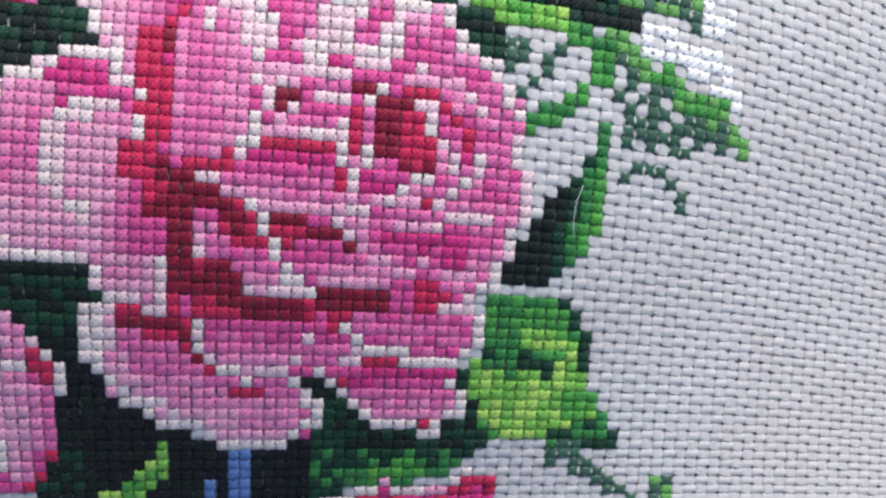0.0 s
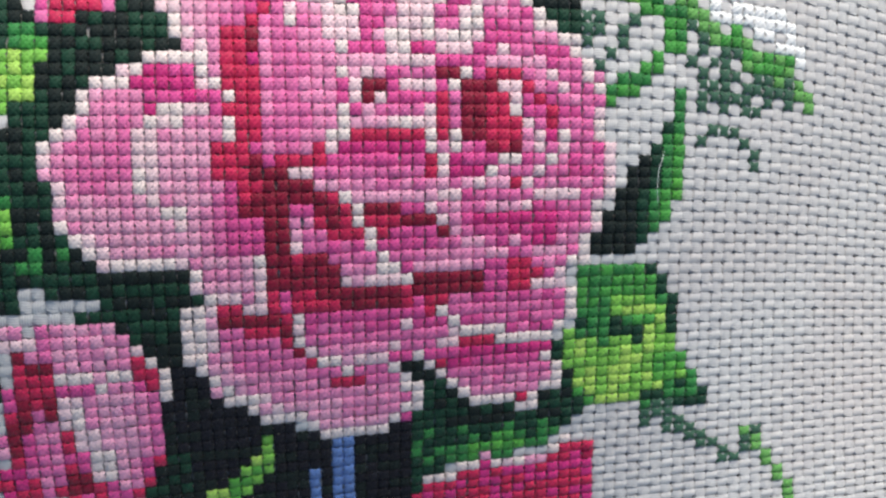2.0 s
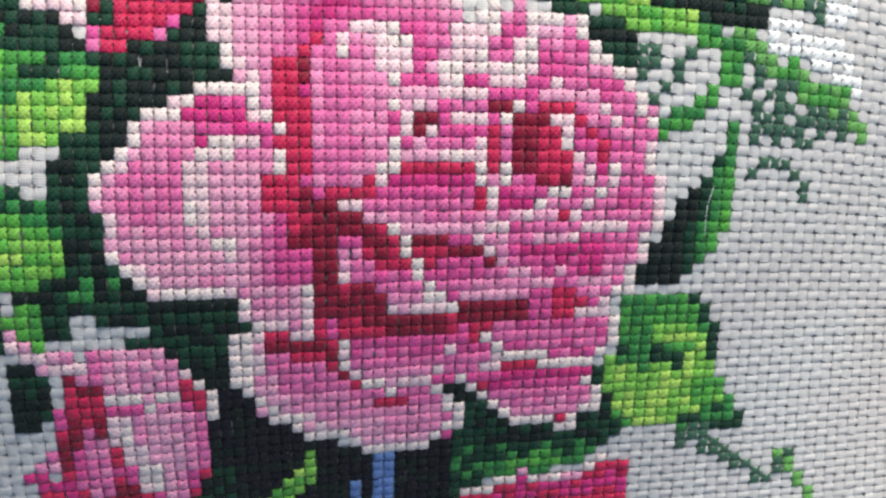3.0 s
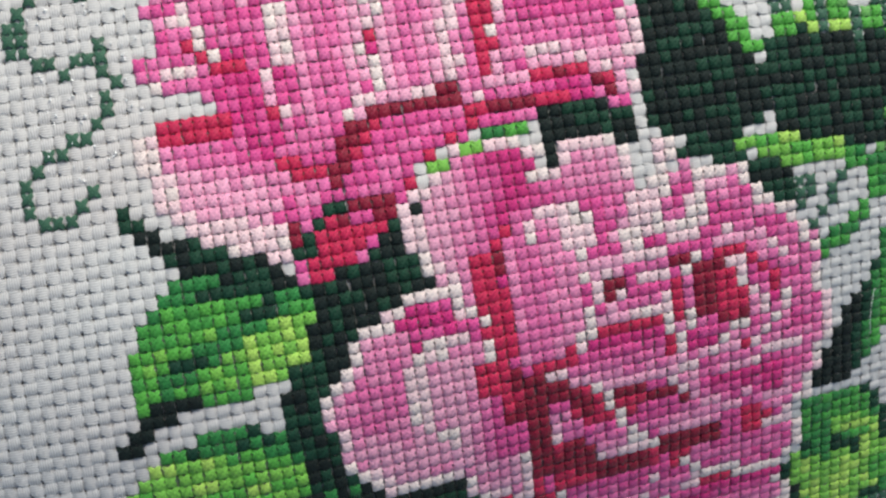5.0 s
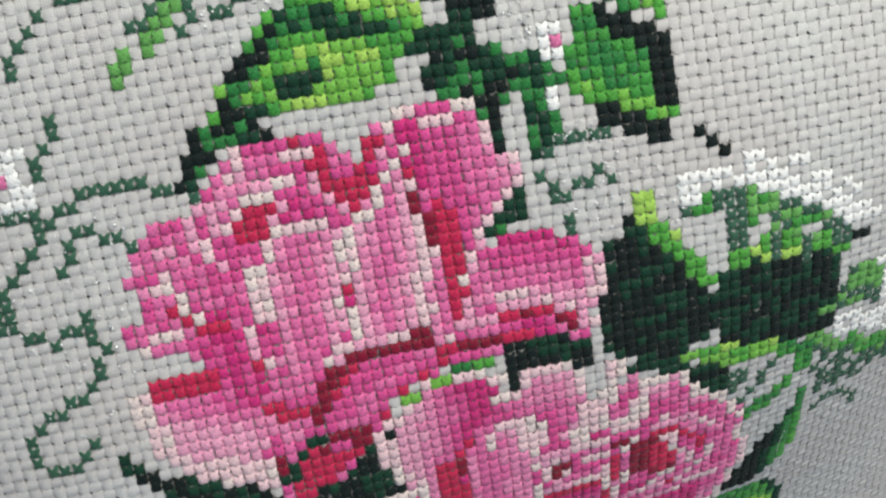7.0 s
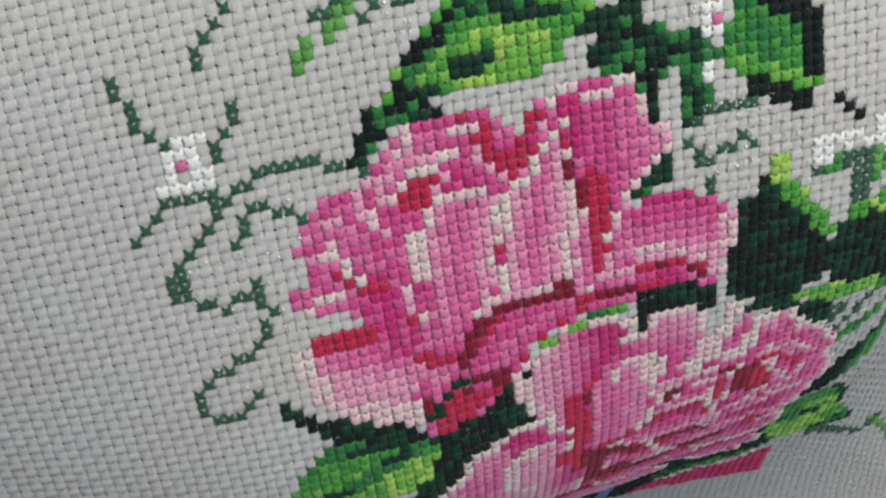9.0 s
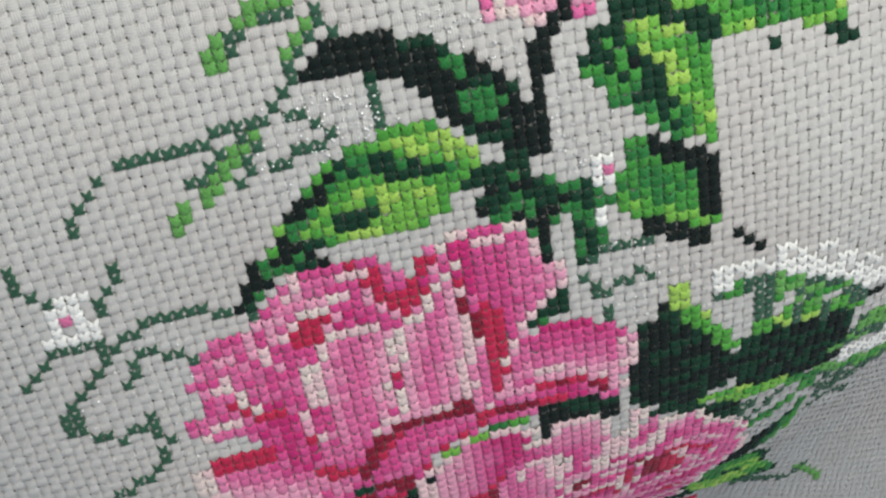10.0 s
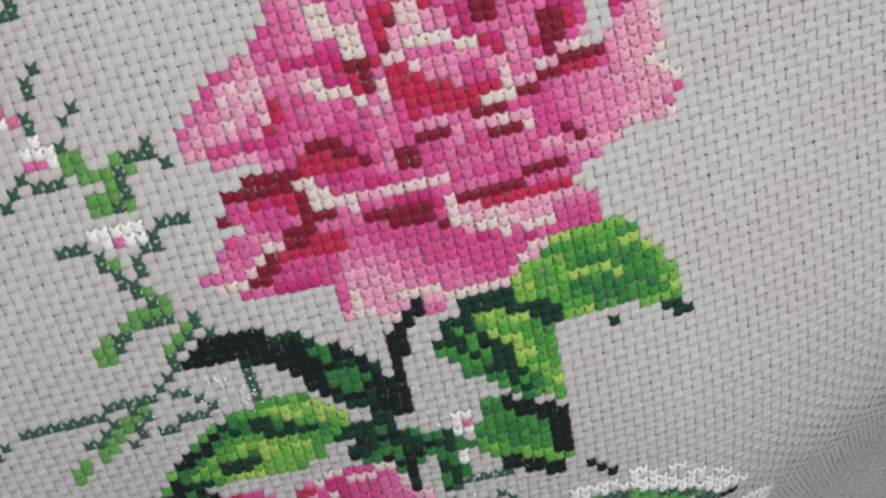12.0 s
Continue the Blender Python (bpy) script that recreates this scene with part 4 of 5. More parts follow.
area("rose.a", "petal", "LMMLUUQM", [(-6, 37.5), (-3.5, 40.5), (-2, 37.5), (-1.5, 34.5), (-1.5, 32.5), (-0.5, 32), (-1, 25.5), (-2.5, 23), (-4.5, 25.5), (-7.5, 24), (-9, 23.5), (-8.5, 27), (-9, 31), (-8.5, 34), (-7.5, 36.5)], axis=[(-8.5, 30.5), (-0.5, 29.5)])
area("rose.a", "petal", "ULU", [(-10, 26), (-8.5, 25.5), (-8, 23.5), (-9.5, 23), (-12, 23.5), (-11, 24.5)])
area("rose.a", "groove", "RRP", [(-5, 42.5), (-4, 42.5), (-5, 40), (-5.5, 37.5), (-7.5, 37.5), (-6.5, 39.5)])
area("rose.a", "petal", "HM", [(-5, 41), (-3.5, 41), (-4.5, 38.5), (-5, 38.5)])
area("rose.a", "petal", "PHHHMMQL", [(-3, 42.5), (-0.5, 44), (3.5, 44), (5.5, 42.5), (5.5, 39), (7, 38), (6.5, 36), (5, 34.5), (3.5, 32.5), (2.5, 32), (1.5, 30.5), (0.5, 28), (0.5, 30.5), (0.5, 34), (-1.5, 37), (-2, 39), (-3.5, 39.5)], axis=[(-2, 37), (6.5, 37)])
area("rose.a", "groove", "R", [(-3.5, 39.5), (-2, 39), (-2, 37.5), (-3, 38)])
area("rose.a", "groove", "DDR", [(-2.5, 37), (-1.5, 37), (-1.5, 35), (0, 35), (0, 32.5), (-1.5, 32.5), (-2, 34.5), (-2.5, 35)])
area("rose.a", "groove", "R", [(-1, 36.5), (0.5, 35), (1, 33.5), (0.5, 26), (-0.5, 25), (-1, 25.5), (-0.5, 32)])
area("rose.a", "petal", "PHHMMQL", [(4.5, 31.5), (7, 32.5), (9.5, 31.5), (11.5, 30), (13, 29), (12.5, 25), (11.5, 23.5), (11.5, 21.5), (10, 23), (9, 24.5), (8, 25.5), (3.5, 25.5), (1.5, 26), (0.5, 25), (-0.5, 25), (1, 28), (2, 30), (3.5, 31)], axis=[(6.5, 32), (6, 25)])
area("rose.a", "petal", "LUL", [(11, 29.5), (13, 29), (12.5, 25), (11.5, 23.5), (10.5, 26)])
area("rose.a", "groove", "DDR", [(3, 25), (8, 25.5), (9, 24), (10.5, 23), (10, 22), (8, 23), (7.5, 24), (3.5, 24)])
area("rose.a", "petal", "HPM", [(3.5, 24), (8, 24), (8.5, 22), (11, 22), (9, 21.5), (6, 22.5), (3.5, 23)])
area("rose.a", "groove", "R", [(-4, 23), (-2, 22.5), (0, 23), (4, 23), (6, 22.5), (4.5, 22), (-1, 22), (-4.5, 21)])
area("rose.a", "groove", "D", [(-1, 23.5), (3, 23.5), (3, 22.5), (-0.5, 22.5)])
area("rose.a", "petal", "RHHMHR", [(-12.5, 21), (-10.5, 22.5), (-6.5, 23.5), (-3, 22.5), (-1, 22), (-4.5, 20), (-7.5, 18.5), (-9, 16.5), (-11, 16.5), (-14.5, 17), (-14.5, 18)], axis=[(-13, 21.5), (-9, 16)])
area("rose.a", "groove", "D", [(-8, 24), (-6, 25), (-4, 25.5), (-2.5, 24), (-2.5, 22.5), (-4.5, 23.5), (-6.5, 23.5), (-10.5, 22.5), (-11.5, 21.5), (-12.5, 20.5), (-14, 18), (-15, 17.5), (-15.5, 19), (-14, 21), (-13, 22.5), (-10.5, 23.5)])
area("rose.a", "petal", "RHM", [(-19.5, 22), (-15, 21), (-15.5, 18.5), (-17, 19), (-18.5, 20.5)])
area("rose.a", "petal", "RRRHM", [(-15, 16.5), (-10.5, 15.5), (-12, 13), (-14.5, 12.5), (-18.5, 11), (-18.5, 12.5), (-16.5, 14.5)], axis=[(-14.5, 15.5), (-14.5, 11.5)])
area("rose.a", "fold", "RD", [(-19.5, 16.5), (-17.5, 15.5), (-18, 13.5), (-19.5, 14)])
line("rose.a", "fold", "R", [(-27.5, 24.5), (-25.5, 24.5), (-22.5, 24.5)], 1.6)
line("rose.a", "edge", "WU", [(-29.5, 23.5), (-29.5, 21.5), (-28.5, 19.5), (-26.5, 17.5), (-24.5, 15.5), (-22.5, 13.5), (-20.5, 13.5), (-20.5, 15.5)], 1.6)
line("rose.a", "edge", "LU", [(-21.5, 37.5), (-21.5, 35.5)])
line("rose.a", "edge", "L", [(-24.5, 35.5), (-23.5, 35.5)])
line("rose.a", "edge", "UL", [(-20.5, 38.5), (-19.5, 37.5), (-20.5, 34.5), (-19.5, 33.5)])
line("rose.a", "edge", "WU", [(-25.5, 32.5), (-24.5, 33.5)])
line("rose.a", "edge", "W", [(-24.5, 32.5), (-23.5, 31.5)])
line("rose.a", "edge", "W", [(-23.5, 30.5), (-23.5, 30.5)])
line("rose.a", "fold", "R", [(-24.5, 30.5), (-24.5, 30.5)])
line("rose.a", "fold", "R", [(-23.5, 29.5), (-23.5, 29.5)])
line("rose.a", "edge", "W", [(-22.5, 29.5), (-22.5, 29.5)])
line("rose.a", "edge", "WU", [(-26.5, 28.5), (-24.5, 28.5)])
line("rose.a", "edge", "W", [(-27.5, 27.5), (-27.5, 27.5)])
line("rose.a", "groove", "R", [(-11.5, 42.5), (-10.5, 41.5), (-10.5, 40.5), (-9.5, 39.5), (-8.5, 38.5), (-8.5, 37.5), (-7.5, 36.5)], 2.0)
line("rose.a", "edge", "LU", [(-12.5, 41.5), (-10.5, 41.5)])
line("rose.a", "edge", "UL", [(-10.5, 39.5), (-10.5, 38.5), (-9.5, 37.5), (-8.5, 36.5)])
line("rose.a", "edge", "UL", [(-15.5, 39.5), (-12.5, 39.5)])
line("rose.a", "edge", "W", [(-16.5, 38.5), (-14.5, 38.5), (-13.5, 39.5)])
line("rose.a", "edge", "WU", [(-17.5, 37.5), (-18.5, 36.5)])
line("rose.a", "edge", "L", [(-13.5, 37.5), (-14.5, 36.5)])
line("rose.a", "edge", "LU", [(-16.5, 42.5), (-17.5, 40.5)])
line("rose.a", "edge", "WU", [(-15.5, 33.5), (-15.5, 34.5), (-13.5, 35.5), (-12.5, 35.5), (-10.5, 35.5)])
line("rose.a", "edge", "WU", [(-17.5, 32.5), (-17.5, 30.5), (-17.5, 29.5), (-17.5, 28.5)], 1.6)
line("rose.a", "edge", "UL", [(-18.5, 27.5), (-18.5, 25.5)])
line("rose.a", "fold", "PH", [(-17.5, 27.5), (-17.5, 25.5)], 1.6)
line("rose.a", "fold", "R", [(-18.5, 24.5), (-18.5, 24.5)])
line("rose.a", "edge", "U", [(-17.5, 24.5), (-17.5, 24.5)])
line("rose.a", "fold", "H", [(-12.5, 24.5), (-12.5, 24.5)])
line("rose.a", "fold", "PR", [(-9.5, 29.5), (-9.5, 27.5)])
line("rose.a", "edge", "WU", [(-9.5, 33.5), (-8.5, 31.5), (-9.5, 30.5)])
line("rose.a", "edge", "WU", [(-10.5, 28.5), (-9.5, 26.5), (-10.5, 24.5), (-11.5, 24.5), (-12.5, 23.5)])
line("rose.a", "edge", "W", [(-2.5, 40.5), (-3.5, 39.5), (-4.5, 38.5), (-5.5, 37.5), (-6.5, 35.5), (-8.5, 34.5), (-9.5, 32.5)])
line("rose.a", "edge", "W", [(-3.5, 42.5), (-3.5, 42.5)])
line("rose.a", "edge", "L", [(-4.5, 40.5), (-4.5, 40.5)])
line("rose.a", "edge", "W", [(-2.5, 40.5), (-2.5, 40.5)])
line("rose.a", "edge", "WU", [(-2.5, 43.5), (-0.5, 43.5)])
line("rose.a", "edge", "WU", [(-0.5, 42.5), (1.5, 42.5)])
line("rose.a", "edge", "HM", [(-0.5, 43.5), (1.5, 43.5)])
line("rose.a", "edge", "WU", [(2.5, 43.5), (3.5, 43.5)])
line("rose.a", "edge", "WU", [(4.5, 43.5), (4.5, 41.5), (4.5, 40.5)])
line("rose.a", "edge", "LU", [(5.5, 39.5), (6.5, 37.5), (6.5, 36.5), (5.5, 35.5), (4.5, 34.5), (3.5, 33.5), (2.5, 32.5), (2.5, 31.5), (1.5, 30.5)])
line("rose.a", "edge", "LU", [(1.5, 29.5), (0.5, 28.5)])
line("rose.a", "edge", "WL", [(1.5, 29.5), (0.5, 28.5)])
line("rose.a", "edge", "UL", [(3.5, 26.5), (6.5, 26.5)])
line("rose.a", "edge", "UL", [(3.5, 25.5), (7.5, 25.5), (8.5, 24.5), (10.5, 23.5), (11.5, 22.5)])
line("rose.a", "edge", "LU", [(-0.5, 24.5), (2.5, 24.5)])
line("rose.a", "edge", "U", [(-1.5, 23.5), (-1.5, 23.5)])
line("rose.a", "edge", "LU", [(-7.5, 24.5), (-5.5, 24.5)])
line("rose.a", "groove", "D", [(-10.5, 16.5), (-12.5, 16.5), (-14.5, 15.5)], 2.0)
line("rose.a", "calyx", "F", [(-14.5, 16.5), (-16.5, 15.5), (-17.5, 13.5), (-17.5, 13.5)])
area("rose.a", "petal", "RRRH", [(-17, 14.5), (-13, 16), (-10.5, 15), (-12, 13.5), (-14.5, 12), (-17, 11), (-18, 11.5)])
line("rose.a", "calyx", "F", [(-15.5, 16.5), (-16.5, 15.5), (-17.5, 14.5), (-18.5, 13.5)])
# foliage
area("foliage.b", "dark_leaf", "KFK", [(-32.5, 20), (-30.5, 18.5), (-28.5, 16.5), (-24, 14.5), (-20, 13), (-18.5, 10.5), (-23.5, 12), (-27.5, 13.5), (-30.5, 16), (-32, 18)])
# leaf
area("leaf.j", "leaf", "ygG", [(-6.5, 18.5), (-2, 20.5), (2, 21), (2.5, 20), (-1.5, 19.5), (-5, 18.5)])
area("leaf.j", "dark_leaf", "KF", [(3, 22), (7.5, 22), (11.5, 21), (11.5, 18.5), (10, 17.5), (8.5, 19), (4.5, 19.5), (3.5, 17), (2.5, 18)])
# tendril
line("tendril.a", "hook", "V", [(-26.5, 36.5), (-28.5, 37.5), (-30.5, 38.5), (-31.5, 37.5), (-32.5, 35.5)])
line("tendril.a", "tendril", "V", [(-20.5, 39.5), (-21.5, 40.5), (-23.5, 40.5)])
line("tendril.a", "tendril", "V", [(-24.5, 41.5), (-26.5, 41.5), (-29.5, 41.5), (-30.5, 40.5), (-31.5, 40.5), (-32.5, 39.5), (-33.5, 38.5), (-34.5, 37.5), (-35.5, 36.5), (-36.5, 35.5), (-37.5, 34.5), (-38.5, 33.5), (-38.5, 31.5)])
area("tendril.a", "tendril", "VV", [(-31.5, 41), (-30, 41), (-30, 40), (-31.5, 40)])
line("tendril.a", "tendril", "V", [(-31.5, 30.5), (-31.5, 29), (-31, 28), (-32, 26.5), (-33, 25), (-34.5, 24), (-36.5, 23), (-38, 22), (-39, 21), (-39, 20), (-38, 18.5), (-36.5, 18.5), (-35, 19), (-33.5, 20.5)])
line("tendril.a", "tendril", "V", [(-37.5, 34.5), (-37.5, 33.5), (-37.5, 31.5), (-36.5, 30.5), (-34.5, 29.5), (-32.5, 30.5), (-31.5, 31.5)])
# small flower
area("small_flower.a", "small_flower", "SsS", [(-37.5, 45), (-35.5, 46), (-34, 46.5), (-32, 44.5), (-33, 42.5), (-33, 41.5), (-34.5, 40.5), (-37.5, 41.5), (-38, 43), (-37, 43.5)], fill=0.8)
line("small_flower.a", "centre", "c", [(-35.5, 43.5), (-35.5, 43.5)])
line("small_flower.a", "stalk", "V", [(-33.5, 40.5), (-35.5, 40.5), (-37.5, 40.5), (-38.5, 39.5), (-39.5, 38.5), (-40.5, 37.5)])
line("small_flower.a", "stalk", "V", [(-30.5, 47.5), (-31.5, 45.5), (-32.5, 44.5), (-32.5, 43.5)])
line("small_flower.a", "stalk", "V", [(-39.5, 51.5), (-39.5, 50.5), (-38.5, 48.5), (-38.5, 47.5), (-37.5, 46.5), (-37.5, 46.5), (-36.5, 45.5)])
# tendril
line("tendril.b", "tendril", "V", [(-33, 51), (-32.5, 52.5), (-30.5, 54.5), (-28, 56), (-24, 56), (-21.5, 56.5), (-18.5, 57.5), (-15, 58), (-13, 57.5)])
line("tendril.b", "leaflet", "e", [(-24.5, 50.5), (-22, 52.5), (-19.5, 54.5), (-16.5, 56.5)], 2.0)
line("tendril.b", "stalk", "V", [(-23, 53), (-20.5, 54.5), (-18, 56)])
line("tendril.b", "stalk", "V", [(-18.5, 52), (-17.5, 54), (-17, 55.5)])
# tendril
line("tendril.c", "tendril", "V", [(-15.5, 53), (-13.5, 54), (-10.5, 55), (-11.5, 56)])
line("tendril.c", "stalk", "V", [(-7, 58.5), (-7, 56.5), (-6.5, 55)])
# sprig
line("sprig.a", "sprig", "e", [(-16.5, 73.5), (-15, 71.5), (-14, 69.5), (-12.5, 68), (-11.5, 66.5)])
line("sprig.a", "stalk", "V", [(-16, 72.5), (-15, 70.5), (-14, 69), (-13, 67.5)])
line("sprig.a", "stalk", "V", [(-18.5, 73.5), (-17, 73)])
line("sprig.a", "leaflet", "e", [(-11.5, 66.5), (-14, 66.5), (-16, 65.5), (-18, 64), (-18.5, 62)], 2.0)
line("sprig.a", "stalk", "V", [(-11.5, 65.5), (-14, 65), (-16.5, 64), (-17, 63)])
line("sprig.a", "leaflet", "e", [(-10, 65), (-11, 64), (-13, 62)], 2.0)
line("sprig.a", "stalk", "V", [(-10, 64), (-11.5, 62), (-13, 60.5), (-14, 59.5)])
line("sprig.a", "stalk", "V", [(-9.5, 65.5), (-9, 63)])
# small flower
area("small_flower.b", "small_flower", "SS", [(-15.5, 74.5), (-14, 75.5), (-12.5, 75), (-11, 75), (-11.5, 73), (-13, 72.5), (-14.5, 73)])
area("small_flower.b", "centre", "cc", [(-13.5, 74), (-12.5, 74), (-13, 73), (-13.5, 73)])
line("small_flower.b", "stalk", "V", [(-12.5, 70), (-12, 72), (-11, 73), (-9.5, 74.5), (-7.5, 74)])
# sprig
line("sprig.b", "stalk", "V", [(-22, 78.5), (-20, 80), (-18, 79.5), (-16, 80), (-15.5, 81.5), (-15, 84), (-14, 85.5)], 1.3)
line("sprig.b", "stalk", "V", [(-18, 84.5), (-17, 87), (-15.5, 89)], 1.2)
line("sprig.b", "leaflet", "e", [(-15.5, 81), (-15, 79), (-15, 76.5)], 2.0)
line("sprig.b", "leaflet", "e", [(-10.5, 80.5), (-12.5, 79.5), (-13, 77.5), (-13, 76)], 2.0)
line("sprig.b", "stalk", "V", [(-10.5, 80.5), (-9, 81), (-7.5, 79.5)])
line("sprig.b", "stalk", "V", [(-11, 80.5), (-11.5, 78.5), (-12.5, 76.5)])
# small flower
area("small_flower.c", "small_flower", "SS", [(-19, 83), (-17, 84), (-16, 82.5), (-16.5, 81), (-18, 81)])
area("small_flower.c", "centre", "cc", [(-18, 82.5), (-17, 82), (-17, 81.5), (-18.5, 81.5)])
# small flower
area("small_flower.d", "small_flower", "Sc", [(-20, 86.5), (-19, 87), (-18, 86), (-18.5, 85), (-20.5, 85.5)])
# sprig
line("sprig.b", "stalk", "V", [(-18, 94.5), (-16, 94), (-15.5, 96)], 1.2)
# the upper rose
area("rose.c", "rose", "PMPM", [(7, 95), (4.5, 91), (3.5, 88.5), (1, 87), (-1.5, 85), (-1.5, 83.5), (-4.5, 83), (-6, 80), (-5, 79.5), (-0.5, 78), (3, 77.5), (0.5, 77.5), (-1.5, 76.5), (-3.5, 75.5), (-5, 73.5), (-0.5, 73.5), (0.5, 72.5), (-2.5, 72.5), (-5, 71.5), (-6, 69.5), (-8, 68.5), (-5, 67), (-1.5, 66.5), (3.5, 66.5), (4, 66), (4, 62.5), (7.5, 62), (12.5, 62), (18, 62.5), (20, 64.5), (23.5, 66), (27, 67.5), (27, 69), (25, 70), (27, 72.5), (29, 73), (29.5, 74.5), (35, 74.5), (36, 77.5), (34.5, 79), (34.5, 81.5), (35.5, 85.5), (33.5, 89.5), (22.5, 94)])
area("rose.c", "rose", "HMH", [(4.5, 91), (2, 87), (-1, 86), (-4.5, 82.5), (-6, 79.5), (1.5, 77.5), (-1.5, 76.5), (-3.5, 75.5), (-5, 73), (-2.5, 72.5), (-5, 70.5), (-8, 68), (-4.5, 66.5), (-1.5, 66), (3.5, 66), (3, 62.5), (7.5, 61), (12, 61.5), (18, 63), (21.5, 65), (26.5, 66), (27.5, 68), (24.5, 70.5), (27, 72), (29.5, 74), (34, 74), (35.5, 77.5), (33.5, 79), (35, 84.5)])
area("rose.c", "petal", "MQL", [(4.5, 91), (8.5, 90.5), (8, 88), (7, 85.5), (3, 86.5), (4, 89)], axis=[(4, 88.5), (8, 89.5)])
area("rose.c", "petal", "HPH", [(8, 88), (9, 87.5), (9, 85.5), (8.5, 84.5), (9, 82), (6.5, 83.5), (7, 86.5)])
area("rose.c", "petal", "MQM", [(9.5, 90), (12.5, 89.5), (12, 87.5), (10.5, 88), (9.5, 88)])
area("rose.c", "edge", "WU", [(9.5, 87.5), (11, 88), (11, 87), (11, 85), (11, 84.5), (10.5, 84.5), (9.5, 85.5), (9.5, 86.5)])
area("rose.c", "fold", "R", [(9, 87), (9.5, 86), (9.5, 84.5), (8.5, 84.5)])
area("rose.c", "groove", "RRD", [(9.5, 84.5), (10.5, 84), (10.5, 82.5), (11, 81.5), (9.5, 82), (8.5, 83)])
area("rose.c", "groove", "D", [(10, 85.5), (10.5, 85), (11, 84), (11.5, 82.5), (10.5, 82.5), (10, 83.5), (9.5, 84.5)])
area("rose.c", "groove", "R", [(12.5, 89.5), (14.5, 89), (12.5, 84.5), (12, 84), (11.5, 84.5), (12, 87)])
area("rose.c", "petal", "MQLQM", [(-1, 85.5), (0.5, 87), (2, 86.5), (4, 85.5), (7, 84.5), (7, 83.5), (4.5, 83.5), (3, 82), (2, 79.5), (-2, 78), (-5.5, 79), (-5.5, 81.5), (-3.5, 83)])
area("rose.c", "petal", "PHP", [(2.5, 87), (6.5, 86), (7, 85), (4.5, 85.5)])
area("rose.c", "petal", "LUL", [(-0.5, 85), (3, 85), (2, 82.5), (-2, 80.5), (-2.5, 83)])
area("rose.c", "petal", "HPH", [(-5, 80.5), (2.5, 79.5), (3, 78.5), (1.5, 77), (-5, 79)])
area("rose.c", "petal", "MHM", [(3.5, 83.5), (6, 83), (9.5, 81.5), (11.5, 80), (10.5, 75.5), (10, 75.5), (8.5, 76.5), (7, 79), (5.5, 80), (3.5, 78.5), (1.5, 77.5), (-1, 78), (2, 79.5)])
area("rose.c", "petal", "RRH", [(12.5, 84), (20, 84), (21.5, 82.5), (21, 80), (19.5, 78.5), (18.5, 78.5), (13.5, 79.5), (12, 82)])
area("rose.c", "petal", "MQH", [(13, 84.5), (20, 84), (22, 82.5), (21, 80.5), (17, 81.5), (14, 83)])
area("rose.c", "petal", "RPR", [(14.5, 89), (20.5, 88), (20.5, 85.5), (25, 84), (24, 81.5), (22, 82.5), (20, 84), (17.5, 85.5), (13.5, 85)])
area("rose.c", "petal", "QML", [(16.5, 88), (18.5, 87.5), (19, 86), (17.5, 85.5), (15.5, 86)])
area("rose.c", "groove", "D", [(20.5, 88), (22.5, 87.5), (22, 85.5), (20, 86)])
area("rose.c", "groove", "R", [(3.5, 78), (6, 78), (7.5, 77), (8, 75.5), (4, 76), (2.5, 77)])
area("rose.c", "groove", "D", [(3.5, 78), (5, 79.5), (7, 79), (8.5, 77.5), (9, 76), (8.5, 75.5), (7.5, 77), (5.5, 78), (4.5, 78), (3.5, 77.5)])
area("rose.c", "petal", "HPHM", [(4, 76.5), (8.5, 75.5), (10.5, 74.5), (15.5, 74), (14.5, 73.5), (10.5, 73.5), (7.5, 73.5), (5.5, 74), (4.5, 75)])
area("rose.c", "petal", "HMQQL", [(21, 78.5), (24, 79.5), (29.5, 80), (30.5, 82.5), (32.5, 85), (34.5, 84.5), (33.5, 79), (35.5, 77.5), (34, 74.5), (29.5, 74), (27.5, 72.5), (25, 73.5), (23.5, 75)], axis=[(23.5, 78), (32.5, 77.5)])
area("rose.c", "groove", "D", [(25, 86), (26.5, 86), (27, 83.5), (26, 82), (25, 82), (25, 84)])
area("rose.c", "groove", "R", [(27.5, 86), (28.5, 86), (27.5, 83.5), (27, 84)])
area("rose.c", "gap", "-", [(29, 86), (31.5, 85.5), (30.5, 82.5), (29, 82), (28, 82.5)])
area("rose.c", "groove", "R", [(26.5, 80.5), (30, 81), (29, 80), (24.5, 79.5), (23.5, 80)])
area("rose.c", "groove", "D", [(26, 82), (30, 82), (30, 81), (26.5, 80.5), (24.5, 80), (23.5, 80), (24, 81)])
area("rose.c", "groove", "D", [(21.5, 80), (24, 80), (23.5, 79), (21.5, 79), (21, 78), (18.5, 78.5), (19, 79)])
area("rose.c", "groove", "D", [(13.5, 78.5), (16, 78), (16, 77), (17.5, 76), (18.5, 75.5), (17.5, 75), (16, 76.5), (13.5, 77)])
area("rose.c", "groove", "D", [(19, 77), (23, 77), (22.5, 76), (19, 76)])
area("rose.c", "petal", "MHM", [(16.5, 76), (22, 75.5), (25, 73.5), (21, 72), (17, 72.5), (15, 74)])
area("rose.c", "groove", "R", [(17, 71), (21.5, 71.5), (24.5, 71.5), (26, 71.5), (25, 70.5), (21.5, 70.5), (18, 70)])
area("rose.c", "groove", "D", [(15.5, 72.5), (19, 72), (21, 72), (22, 73), (25, 73.5), (25.5, 73.5), (25, 72.5), (22, 72), (21, 71), (17.5, 71), (15.5, 71.5)])
